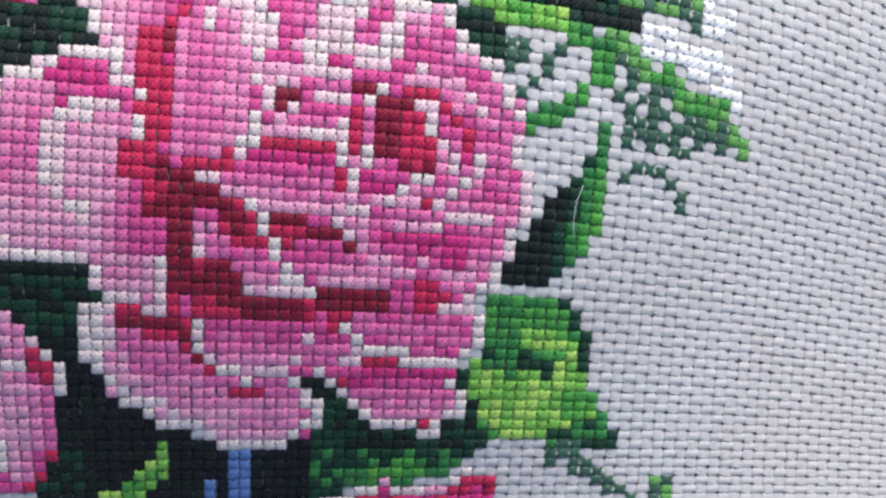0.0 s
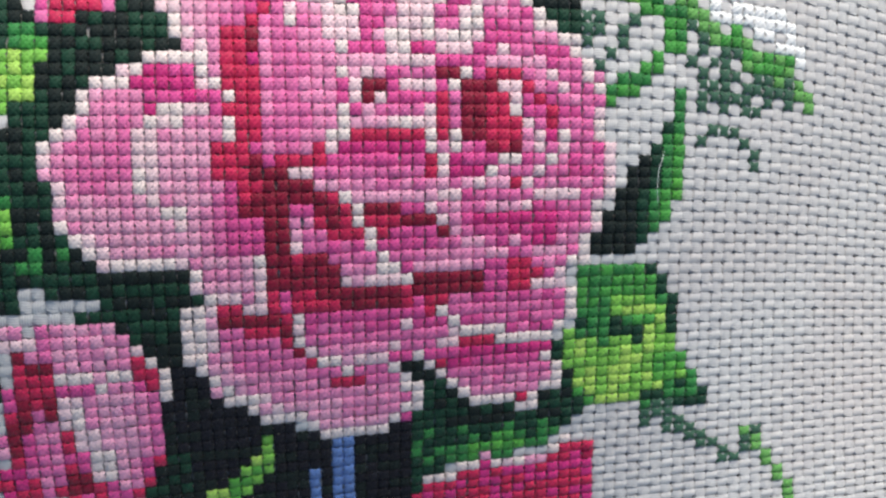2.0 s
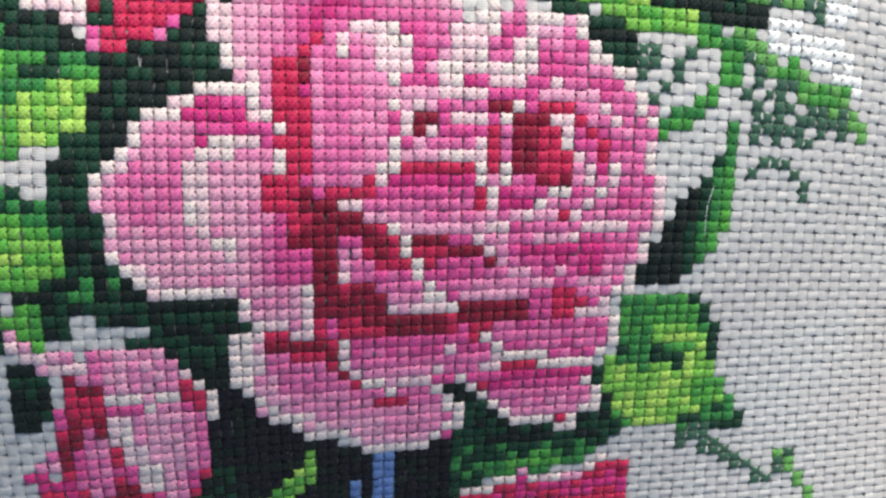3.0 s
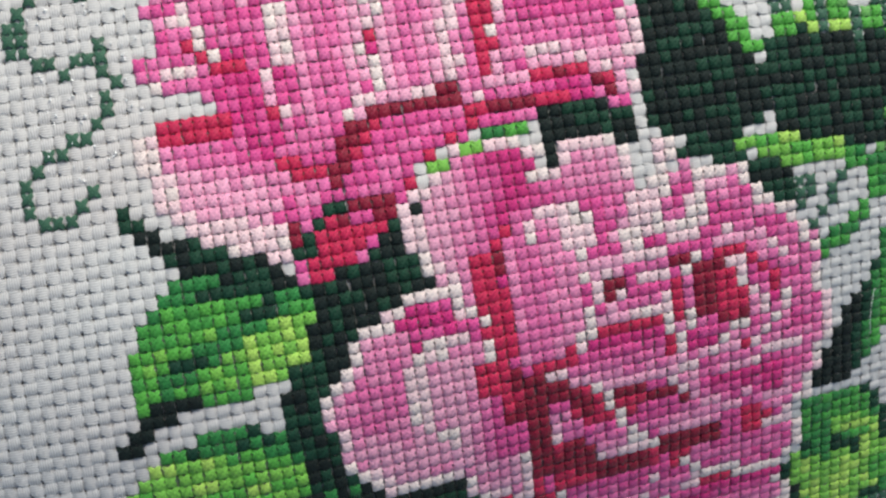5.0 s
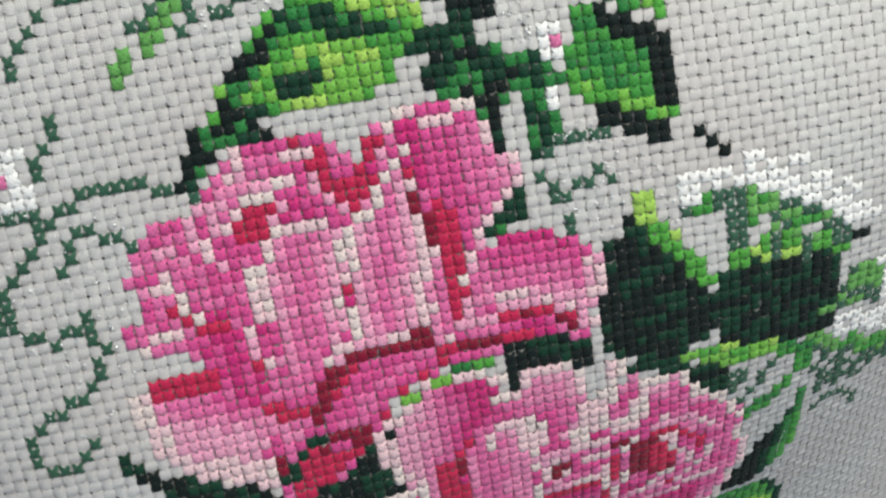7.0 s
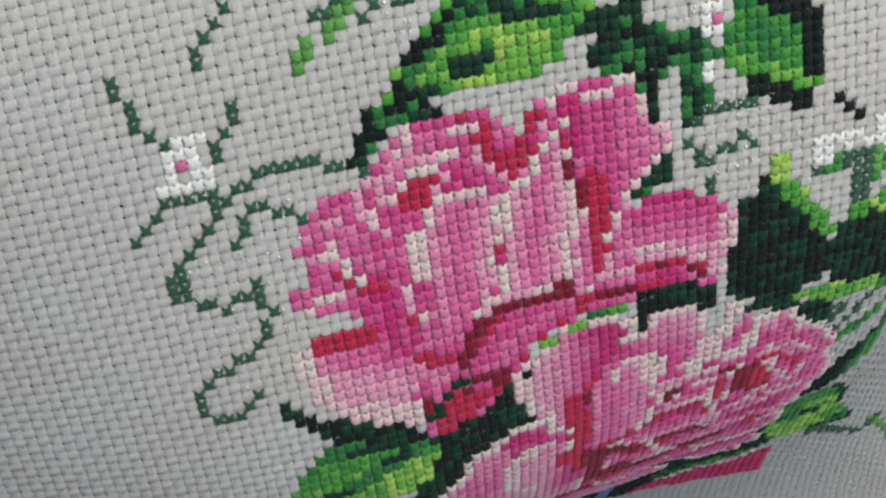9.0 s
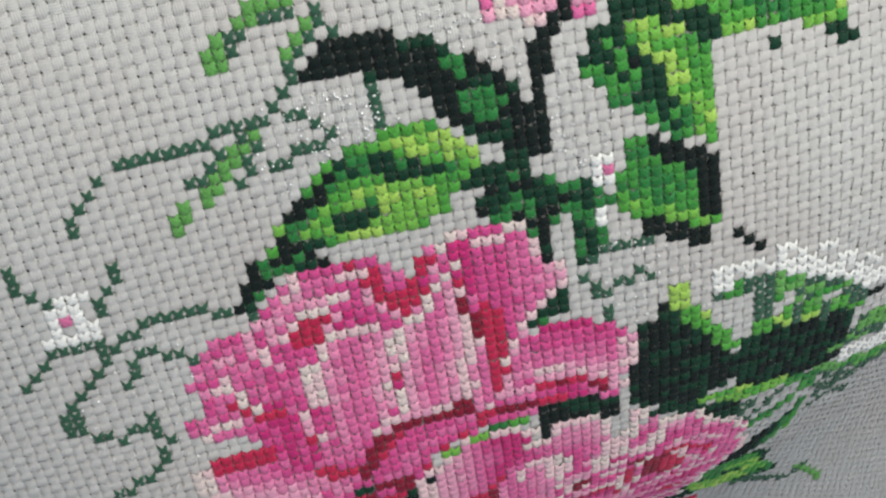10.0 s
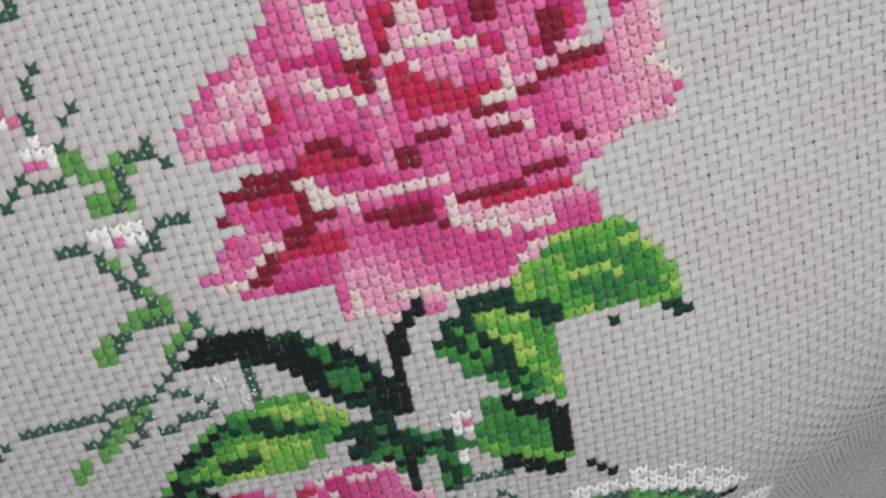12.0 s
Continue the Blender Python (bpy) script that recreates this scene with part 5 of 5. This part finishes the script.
area("rose.c", "petal", "ULL", [(14, 71), (17.5, 70.5), (21.5, 70), (24.5, 70), (27.5, 69), (26.5, 68.5), (23.5, 69), (23.5, 67.5), (20.5, 67.5), (18, 67.5), (15, 68.5)])
area("rose.c", "petal", "HPMH", [(18.5, 68), (20.5, 67.5), (23.5, 67.5), (24, 68.5), (27, 68.5), (27.5, 67.5), (24, 67), (21.5, 66.5), (18.5, 66), (14.5, 66.5), (14.5, 68.5)])
area("rose.c", "petal", "HHMQLL", [(5, 71), (9.5, 70.5), (13.5, 69), (15.5, 68), (18.5, 66), (21.5, 66.5), (20.5, 65), (17, 63.5), (12.5, 62), (9.5, 62), (7.5, 61.5), (3.5, 62.5), (4, 67)], axis=[(12.5, 69.5), (8, 61.5)])
area("rose.c", "petal", "HMP", [(7.5, 73), (13, 72.5), (14.5, 71.5), (10, 71.5)])
area("rose.c", "petal", "RPR", [(0.5, 76.5), (2, 76), (2, 73.5), (2, 72.5), (0.5, 73), (-2, 74.5), (-0.5, 75)])
area("rose.c", "petal", "MHM", [(-4, 73.5), (-1, 74.5), (1.5, 73), (2.5, 72), (0, 72)])
area("rose.c", "petal", "MQM", [(-2.5, 72), (0.5, 72), (2, 72), (0, 71), (-3, 70), (-4.5, 67.5), (-8, 68), (-7, 69), (-5, 70.5)])
area("rose.c", "petal", "RRHHP", [(-0.5, 69.5), (3, 71), (5, 71), (4.5, 68.5), (3.5, 66.5), (0.5, 66), (-2, 66.5), (-2, 67.5)], axis=[(2, 71), (0.5, 66)])
area("rose.c", "groove", "D", [(0.5, 77.5), (3.5, 77), (2, 75), (3.5, 74), (2.5, 73), (2, 74.5), (0.5, 75), (-1, 75), (-3.5, 74.5), (-4.5, 73), (-5, 73.5), (-3.5, 75.5), (-1.5, 76.5)])
area("rose.c", "groove", "D", [(-4, 67.5), (-2.5, 69), (-1.5, 70.5), (0.5, 71.5), (2.5, 72.5), (3.5, 73.5), (5.5, 72.5), (7, 72), (9, 72), (13, 72), (13.5, 70), (14, 68.5), (12.5, 70.5), (9.5, 70.5), (7, 71.5), (4, 72), (3, 71), (0.5, 70), (-0.5, 69.5), (-1.5, 67.5), (-3, 66.5)])
area("rose.c", "edge", "WWU", [(2.5, 76.5), (4, 76), (4.5, 75), (5.5, 74), (7, 73.5), (7.5, 73), (6, 72), (5.5, 73), (4, 73), (3, 74), (2.5, 75.5)])
area("rose.c", "edge", "WU", [(14, 72), (15, 71.5), (15.5, 69), (14, 69), (13.5, 70)])
line("rose.c", "edge", "WU", [(7.5, 89.5), (7.5, 88.5), (8.5, 88.5), (9.5, 87.5)], 1.6)
line("rose.c", "groove", "D", [(13.5, 87.5), (12.5, 85.5)], 2.0)
line("rose.c", "fold", "R", [(2.5, 82.5), (1.5, 80.5)])
line("rose.c", "edge", "WU", [(5.5, 83.5), (6.5, 83.5)])
line("rose.c", "edge", "W", [(6.5, 82.5), (8.5, 82.5)])
line("rose.c", "edge", "W", [(9.5, 81.5), (9.5, 81.5)])
line("rose.c", "edge", "UL", [(1.5, 83.5), (1.5, 82.5)])
line("rose.c", "edge", "UL", [(1.5, 81.5), (0.5, 80.5)])
line("rose.c", "edge", "LM", [(-5.5, 79.5), (-2.5, 78.5), (1.5, 77.5)])
line("rose.c", "edge", "LU", [(14.5, 88.5), (14.5, 86.5)], 1.6)
line("rose.c", "edge", "L", [(13.5, 86.5), (12.5, 84.5)])
line("rose.c", "edge", "UL", [(12.5, 84.5), (14.5, 83.5)])
line("rose.c", "edge", "LM", [(22.5, 84.5), (22.5, 82.5)])
line("rose.c", "edge", "LM", [(23.5, 84.5), (23.5, 82.5)])
line("rose.c", "edge", "W", [(14.5, 85.5), (15.5, 85.5), (17.5, 85.5)])
line("rose.c", "edge", "W", [(18.5, 84.5), (19.5, 84.5)])
line("rose.c", "edge", "UL", [(21.5, 82.5), (21.5, 80.5)], 1.2)
line("rose.c", "edge", "WU", [(19.5, 79.5), (21.5, 79.5)])
line("rose.c", "edge", "U", [(11.5, 82.5), (11.5, 81.5)])
line("rose.c", "edge", "LM", [(10.5, 80.5), (10.5, 78.5), (10.5, 76.5), (10.5, 75.5)], 1.6)
line("rose.c", "edge", "WL", [(34.5, 84.5), (34.5, 81.5), (33.5, 79.5)])
line("rose.c", "edge", "W", [(34.5, 78.5), (35.5, 77.5)])
line("rose.c", "edge", "UL", [(34.5, 74.5), (31.5, 74.5), (29.5, 73.5)])
line("rose.c", "edge", "L", [(23.5, 74.5), (25.5, 73.5), (28.5, 73.5)])
line("rose.c", "edge", "LU", [(22.5, 80.5), (23.5, 80.5), (24.5, 81.5), (25.5, 81.5), (26.5, 82.5), (27.5, 82.5), (28.5, 83.5)])
line("rose.c", "groove", "D", [(11.5, 76.5), (11.5, 75.5)], 1.6)
line("rose.c", "groove", "D", [(25.5, 75.5), (26.5, 74.5)])
line("rose.c", "edge", "LM", [(13.5, 78.5), (15.5, 78.5), (16.5, 77.5), (16.5, 76.5)])
line("rose.c", "edge", "LU", [(18.5, 77.5), (20.5, 77.5), (22.5, 77.5), (22.5, 76.5)])
line("rose.c", "edge", "W", [(14.5, 69.5), (16.5, 68.5), (18.5, 67.5)])
line("rose.c", "edge", "W", [(20.5, 67.5), (22.5, 67.5)])
line("rose.c", "edge", "WU", [(4.5, 64.5), (4.5, 62.5), (7.5, 61.5), (9.5, 61.5)])
line("rose.c", "edge", "WU", [(8.5, 63.5), (10.5, 63.5), (12.5, 62.5), (12.5, 62.5), (15.5, 62.5), (17.5, 62.5)])
line("rose.c", "edge", "LU", [(18.5, 63.5), (20.5, 64.5)])
line("rose.c", "edge", "U", [(20.5, 65.5), (22.5, 65.5)])
line("rose.c", "edge", "LU", [(7.5, 73.5), (9.5, 73.5), (11.5, 73.5), (14.5, 73.5)])
line("rose.c", "edge", "WU", [(-1.5, 70.5), (-0.5, 70.5)])
line("rose.c", "edge", "WU", [(-2.5, 69.5), (-3.5, 68.5)])
line("rose.c", "edge", "W", [(-6.5, 67.5), (-4.5, 67.5)])
# leaf
area("leaf.k", "leaf", "hgj", [(18, 63), (21.5, 65), (26.5, 66), (28, 66.5), (30, 64), (32, 60.5), (33, 57.5), (33, 54.5), (31.5, 56), (27.5, 57), (26, 56.5), (21, 57.5), (18, 61)])
area("leaf.k", "leaf", "GhG", [(23, 63.5), (26, 63.5), (29.5, 61.5), (32, 57), (27.5, 57), (23.5, 59.5), (23, 61.5)])
line("leaf.k", "lit_edge", "yj", [(22.5, 65.5), (23.5, 65.5), (25.5, 65.5), (27.5, 65.5), (28.5, 65.5)])
line("leaf.k", "lit_edge", "yj", [(23.5, 61.5), (25.5, 61.5)])
line("leaf.k", "lit_edge", "yj", [(25.5, 61.5), (26.5, 61.5)])
line("leaf.k", "lit_edge", "y", [(27.5, 60.5), (27.5, 60.5)])
area("leaf.k", "lit_edge", "jyj", [(18, 63), (20, 63), (20.5, 60.5), (22.5, 58.5), (26.5, 57), (21.5, 57.5), (18, 61)])
line("leaf.k", "lit_edge", "yj", [(20.5, 63.5), (22.5, 63.5)])
line("leaf.k", "lit_edge", "yj", [(28.5, 63.5), (30.5, 62.5), (31.5, 60.5), (32.5, 58.5), (32.5, 57.5)])
area("leaf.k", "shaded_edge", "F", [(26.5, 55.5), (27, 56.5), (31.5, 56.5), (33, 56.5), (34, 54), (33, 53.5), (32, 55), (30, 56), (27.5, 55.5)])
line("leaf.k", "stalk", "F", [(13.5, 61.5), (15.5, 61.5), (17.5, 61.5)], 1.6)
line("leaf.k", "stalk", "F", [(16.5, 60.5), (19.5, 59.5), (20.5, 57.5)], 1.6)
# leaf
area("leaf.l", "leaf", "FhGF", [(10, 57), (11.5, 60.5), (14, 60.5), (16, 59), (17.5, 55), (20, 49), (18, 49), (15, 51.5), (12.5, 53.5), (11, 55.5)])
area("leaf.l", "lit_edge", "yjgy", [(13.5, 60), (16.5, 60), (19, 58.5), (21, 56.5), (21.5, 53.5), (21, 48.5), (20, 47.5), (19, 51), (17.5, 53.5), (16.5, 56.5), (15, 58)])
area("leaf.l", "vein", "hg", [(19.5, 58), (21, 56.5), (21.5, 53.5), (20.5, 52.5), (19, 55.5)])
area("leaf.l", "shaded_edge", "KF", [(13.5, 59), (15, 58), (17, 55.5), (17, 52), (15.5, 53), (14, 57)])
# leaf
area("leaf.m", "leaf", "GhGh", [(13, 50.5), (16, 50), (18.5, 47.5), (20.5, 46), (19.5, 41), (17.5, 40.5), (13.5, 42.5), (11.5, 44.5), (12.5, 47)])
area("leaf.m", "lit_edge", "gjg", [(11.5, 45.5), (13.5, 44), (18, 42), (21.5, 40.5), (18, 40.5), (13, 42.5)])
line("leaf.m", "shaded_edge", "K", [(15.5, 49.5), (18.5, 47.5), (19.5, 45.5), (19.5, 41.5)], 1.6)
line("leaf.m", "tip", "K", [(14.5, 41.5), (19.5, 39.5)], 1.6)
line("leaf.m", "tip", "K", [(22.5, 38.5), (24.5, 36.5)])
# leaf
area("leaf.n", "leaf", "KKKF", [(-13, 60), (-11, 61.5), (-9, 63), (-5, 63), (-2, 62), (0.5, 60.5), (3, 59), (5, 56.5), (6, 53), (6, 50.5), (4, 51), (1.5, 52), (-1, 54.5), (-2.5, 57), (-4, 58.5), (-8.5, 60), (-11, 60)])
area("leaf.n", "vein", "FKG", [(-1.5, 60.5), (2, 59), (4, 56.5), (5, 53), (3, 53), (0, 55), (-1.5, 57.5)])
area("leaf.n", "stalk", "KK", [(6, 58.5), (7.5, 61.5), (8.5, 61.5), (9, 63), (10, 62.5), (9.5, 61), (8.5, 60), (7.5, 56.5), (6.5, 50), (5.5, 50.5)])
# leaf
line("leaf.o", "stalk", "F", [(-0.5, 49.5), (2.5, 49.5), (4.5, 50.5)], 1.6)
area("leaf.o", "leaf", "hgjg", [(-19, 44.5), (-15.5, 49), (-13, 51.5), (-9.5, 54), (-7, 54.5), (-3.5, 55), (-1, 54), (0, 51.5), (1, 50), (-1, 49), (-2, 46.5), (-5.5, 45), (-8.5, 44.5), (-12, 45), (-14.5, 44.5)])
area("leaf.o", "lit_edge", "jyjy", [(-9.5, 49.5), (-7, 50.5), (-2.5, 49), (-2.5, 46.5), (-6.5, 45), (-10, 45), (-12, 45.5)])
area("leaf.o", "lit_edge", "jyy", [(-7.5, 54), (-5.5, 54.5), (-2.5, 54.5), (0, 53), (1, 50.5), (-2, 51.5), (-5, 52.5)])
area("leaf.o", "shaded_edge", "FGF", [(-16, 47.5), (-13, 51), (-10, 53.5), (-7.5, 53), (-4, 51.5), (0, 50), (-2.5, 49.5), (-6.5, 50.5), (-9.5, 51), (-12, 50), (-14, 47.5)])
line("leaf.o", "shaded_edge", "GF", [(-11.5, 47.5), (-9.5, 47.5), (-8.5, 48.5)], 2.0)
area("leaf.o", "tip", "KF", [(-19.5, 44.5), (-15.5, 46), (-12.5, 46), (-14, 44.5), (-16, 43.5)])
area("leaf.o", "tip", "FKG", [(-11, 52.5), (-12.5, 50.5), (-15.5, 49), (-17, 45.5), (-19, 45.5), (-20.5, 42.5), (-21.5, 40.5), (-20, 40.5), (-17.5, 42.5), (-13.5, 43), (-12.5, 44), (-14.5, 44.5), (-15, 47), (-13, 49), (-11.5, 50)])
# leaf
area("leaf.p", "leaf", "KFGK", [(0, 46), (1.5, 48.5), (4, 49), (7, 47.5), (8.5, 46.5), (7.5, 44), (6, 42), (6.5, 39.5), (5.5, 39.5), (4, 43.5), (1, 44.5)])
line("leaf.p", "stalk", "FG", [(9.5, 46.5), (9.5, 43.5), (9.5, 39.5)], 1.6)
# small flower
area("small_flower.e", "small_flower", "SS", [(10, 48.5), (11, 49.5), (12.5, 48), (12, 46), (10.5, 46.5)])
area("small_flower.e", "centre", "cc", [(11, 48.5), (12, 48.5), (12, 47), (11, 47.5)])
# small flower
area("small_flower.f", "small_flower", "Sc", [(9.5, 43.5), (10.5, 44), (11.5, 43), (11, 42), (9.5, 42)])
# tendril
line("tendril.d", "stalk", "FG", [(8.5, 46.5), (8.5, 44.5), (8.5, 41.5), (8.5, 38.5)], 1.6)
area("tendril.d", "stalk", "GF", [(3.5, 32.5), (5, 34.5), (7, 37), (7.5, 36.5), (7.5, 34), (5, 32.5)])
line("tendril.d", "tendril", "V", [(10.5, 34.5), (12.5, 35.5), (13.5, 36.5), (14.5, 35.5)])
line("tendril.d", "tendril", "V", [(9.5, 38.5), (11.5, 39.5), (12.5, 39.5), (14.5, 39.5)])
area("tendril.d", "stalk", "VG", [(10, 33.5), (11.5, 33.5), (11, 31), (10, 31.5)])
line("tendril.d", "tendril", "V", [(8.5, 36.5), (9.5, 35.5), (9.5, 34.5)])

# ---- weave the cloth ----
gu, gv = (a.ravel() for a in np.meshgrid(np.arange(U0, U1), np.arange(V0, V1), indexing="ij"))
# cloth under full crosses is pulled down by the thread
full = {c for c, (_, shade) in CHART.items() if shade not in "Vs"}
pressed = np.array([(int(u), int(v)) in full for u, v in zip(gu, gv)])
odd = (gu + gv) % 2 == 0
blocks = []
for along_x, slot in ((True, 0), (False, 1)):
    for over in (True, False):
        pick = odd if along_x == over else ~odd
        low = np.where(pressed[pick], -0.34, 0.0)[:, None]
        blocks.append((*swatch(gu[pick], gv[pick], along_x, low + (0.0 if over else -0.16)), slot))
cloth = new("aida_cloth", quads("aida_cloth", blocks, (weft_cotton, warp_cotton)))
tagged(cloth, "pale grey cotton cloth cross-stitched with pink roses, softly draped", "embroidery cloth")

# ---- sew the pattern: a motif is a part of the cloth, its petals and edges are parts of the motif ----
MOTIF_WORD = {"rose": "full-blown pink rose in cross stitch", "bud": "half-open pink rosebud in cross stitch"}
by_patch = {}
for cell, (k, shade) in CHART.items():
    by_patch.setdefault(k, []).append((cell, shade))
motif_of, singles = {}, []
for k, (motif, name, shades) in enumerate(PATTERN):
    if k not in by_patch:
        continue
    sewn_here = by_patch[k]
    if motif == "rose.b" and name in ("heart", "swirl", "petal") and motif in motif_of and len(singles) < 300:
        singles += [(cell, shade, motif) for cell, shade in sewn_here[:300 - len(singles)]]
        sewn_here = sewn_here[len(sewn_here) if len(singles) < 300 else 0:]
        if not sewn_here:
            continue
    used = sorted({s for _, s in sewn_here})
    blocks = []
    for thin in (False, True):
        some = [(c, used.index(s)) for c, s in sewn_here if (s in "Vs") == thin]
        if some:
            blocks.append(sewn([c for c, _ in some], [s for _, s in some], thin))
    plain = name if motif in motif_of else motif.split(".")[0]
    ob = new(plain, quads(plain, blocks, [FLOSS[s] for s in used]))
    ob.parent = motif_of.get(motif, cloth)
    words = COLOUR_WORD[max(used, key=lambda s: sum(1 for _, t in sewn_here if t == s))]
    tagged(ob, MOTIF_WORD.get(plain, words + " stitched " + plain.replace("_", " ")), kind="stuff")
    motif_of.setdefault(motif, ob)

# stitches of the lower rose's inner petals, one by one
single_mesh = {}
for (u, v), shade, motif in singles:
    if shade not in single_mesh:
        verts, faces = FULL
        single_mesh[shade] = quads("stitch", [(verts, faces, 0)], [FLOSS[shade]])
    at = [Vector((*(float(a) for a in lay(u + 0.5 + i, v + 0.5 + j)), 0)) for i, j in ((0, 0), (0.5, 0), (-0.5, 0), (0, 0.5), (0, -0.5))]
    for p in at:
        p.z = float(drape(p.x, p.y))
    right, along = at[1] - at[2], at[3] - at[4]
    up = right.cross(along).normalized()
    ob = new("stitch", single_mesh[shade])
    turn = Matrix((right.normalized(), up.cross(right).normalized(), up)).transposed().to_4x4()
    size = Matrix.Diagonal((right.length, along.length, CELL, 1)) @ pose(0, 0, 0, 0, 0, random.gauss(0, 3))
    ob.matrix_world = Matrix.Translation(at[0] + up * random.uniform(0.02, 0.1) * CELL) @ turn @ size
    ob.parent = motif_of[motif]

# ---- glints: highlights on the shiny filament round the tendrils, modelled as tiny bright flecks ----
fleck = bpy.data.materials.new("glint_white")
fleck.use_nodes = True
fleck_b = fleck.node_tree.nodes["Principled BSDF"]
fleck_b.inputs["Base Color"].default_value = srgb(250, 250, 252)
fleck_b.inputs["Roughness"].default_value, fleck_b.inputs["Metallic"].default_value = 0.25, 0.3
fleck_blocks = []


def glints(ring, count):
    """Small tilted flecks scattered inside an outline, each a shallow pyramid of quads."""
    lo, hi = np.min(ring, 0), np.max(ring, 0)
    while count:
        u, v = rng.uniform(lo[0], hi[0]), rng.uniform(lo[1], hi[1])
        if not inside(np.array([u]), np.array([v]), ring)[0]:
            continue
        count -= 1
        if (math.floor(u), math.floor(v)) in full:
            continue
        x, y = (float(a) for a in lay(u, v))
        r = rng.uniform(0.11, 0.23) * MM
        turn = Euler((rng.uniform(-0.5, 0.5), rng.uniform(-0.5, 0.5), rng.uniform(0, 6.3))).to_matrix()
        base = Vector((x, y, float(drape(x, y)) + 0.22 * CELL))
        corners = [(-1, -0.7, -0.5), (1, -0.7, -0.5), (1, 0.7, -0.5), (-1, 0.7, -0.5), (-0.5, -0.3, 0.5), (0.5, -0.3, 0.5), (0.5, 0.3, 0.5), (-0.5, 0.3, 0.5)]
        vs = np.array([base + turn @ Vector(c) * r for c in corners])
        fs = np.array([(4, 5, 6, 7), (0, 1, 5, 4), (1, 2, 6, 5), (2, 3, 7, 6), (3, 0, 4, 7)])
        fleck_blocks.append((vs, fs, 0))


glints([(-36, 40.5), (-32.5, 41.5), (-25.5, 41), (-28.5, 26.5), (-32, 17.5), (-37, 22.5), (-37.5, 31)], 96)
glints([(9, 41.5), (16.5, 41), (20.5, 34.5), (21.5, 27.5), (14, 30), (10.5, 32)], 48)
glints([(-12, 59.5), (-7, 59), (-2, 55), (-5.5, 54.5), (-11, 52.5), (-14.5, 56.5)], 72)
glints([(8.5, 59.5), (10.5, 58), (12.5, 53.5), (11.5, 48), (7, 47.5), (6.5, 52.5)], 64)
glints([(-17.5, 59), (-12.5, 59), (-7, 58.5), (-6, 55), (-12, 53), (-17, 49)], 72)
glints([(9.5, 41.5), (16, 40.5), (18.5, 35), (12.5, 31.5), (9, 34)], 64)
glints([(-2.5, 65), (3.5, 62.5), (6.5, 60), (6, 56), (2, 59.5), (-4, 63)], 48)
flecks = new("glitter", quads("glitter", fleck_blocks, [fleck]))
flecks.parent = cloth
tagged(flecks, "tiny white flecks standing for glints of light on the fibres", kind="stuff")

# ---- a stray hair on the spear-shaped leaf ----
way = [(30.6, -3.4), (30.4, -2.2), (30.5, -0.4), (31, 1.2)]
bm = bmesh.new()
rings = []
for i in range(25):
    s = i / 24 * (len(way) - 1)
    k = min(int(s), len(way) - 2)
    u, v = (way[k][j] + (way[k + 1][j] - way[k][j]) * (s - k) for j in (0, 1))
    x, y = (float(a) for a in lay(u, v))
    z = float(drape(x, y)) + (0.62 + 0.25 * math.sin(i / 24 * math.pi)) * CELL
    rings.append([bm.verts.new((x + 0.00004 * math.cos(a), y, z + 0.00004 * math.sin(a))) for a in (0.5, 2.6, 4.7)])
for a, b in zip(rings, rings[1:]):
    for j in range(3):
        bm.faces.new((a[j], a[(j + 1) % 3], b[(j + 1) % 3], b[j]))
me = bpy.data.meshes.new("hair")
bm.to_mesh(me); bm.free()
me.materials.append(FLOSS["S"])
tagged(new("hair", me), "fine pale stray hair lying on the green stitches", "hair")
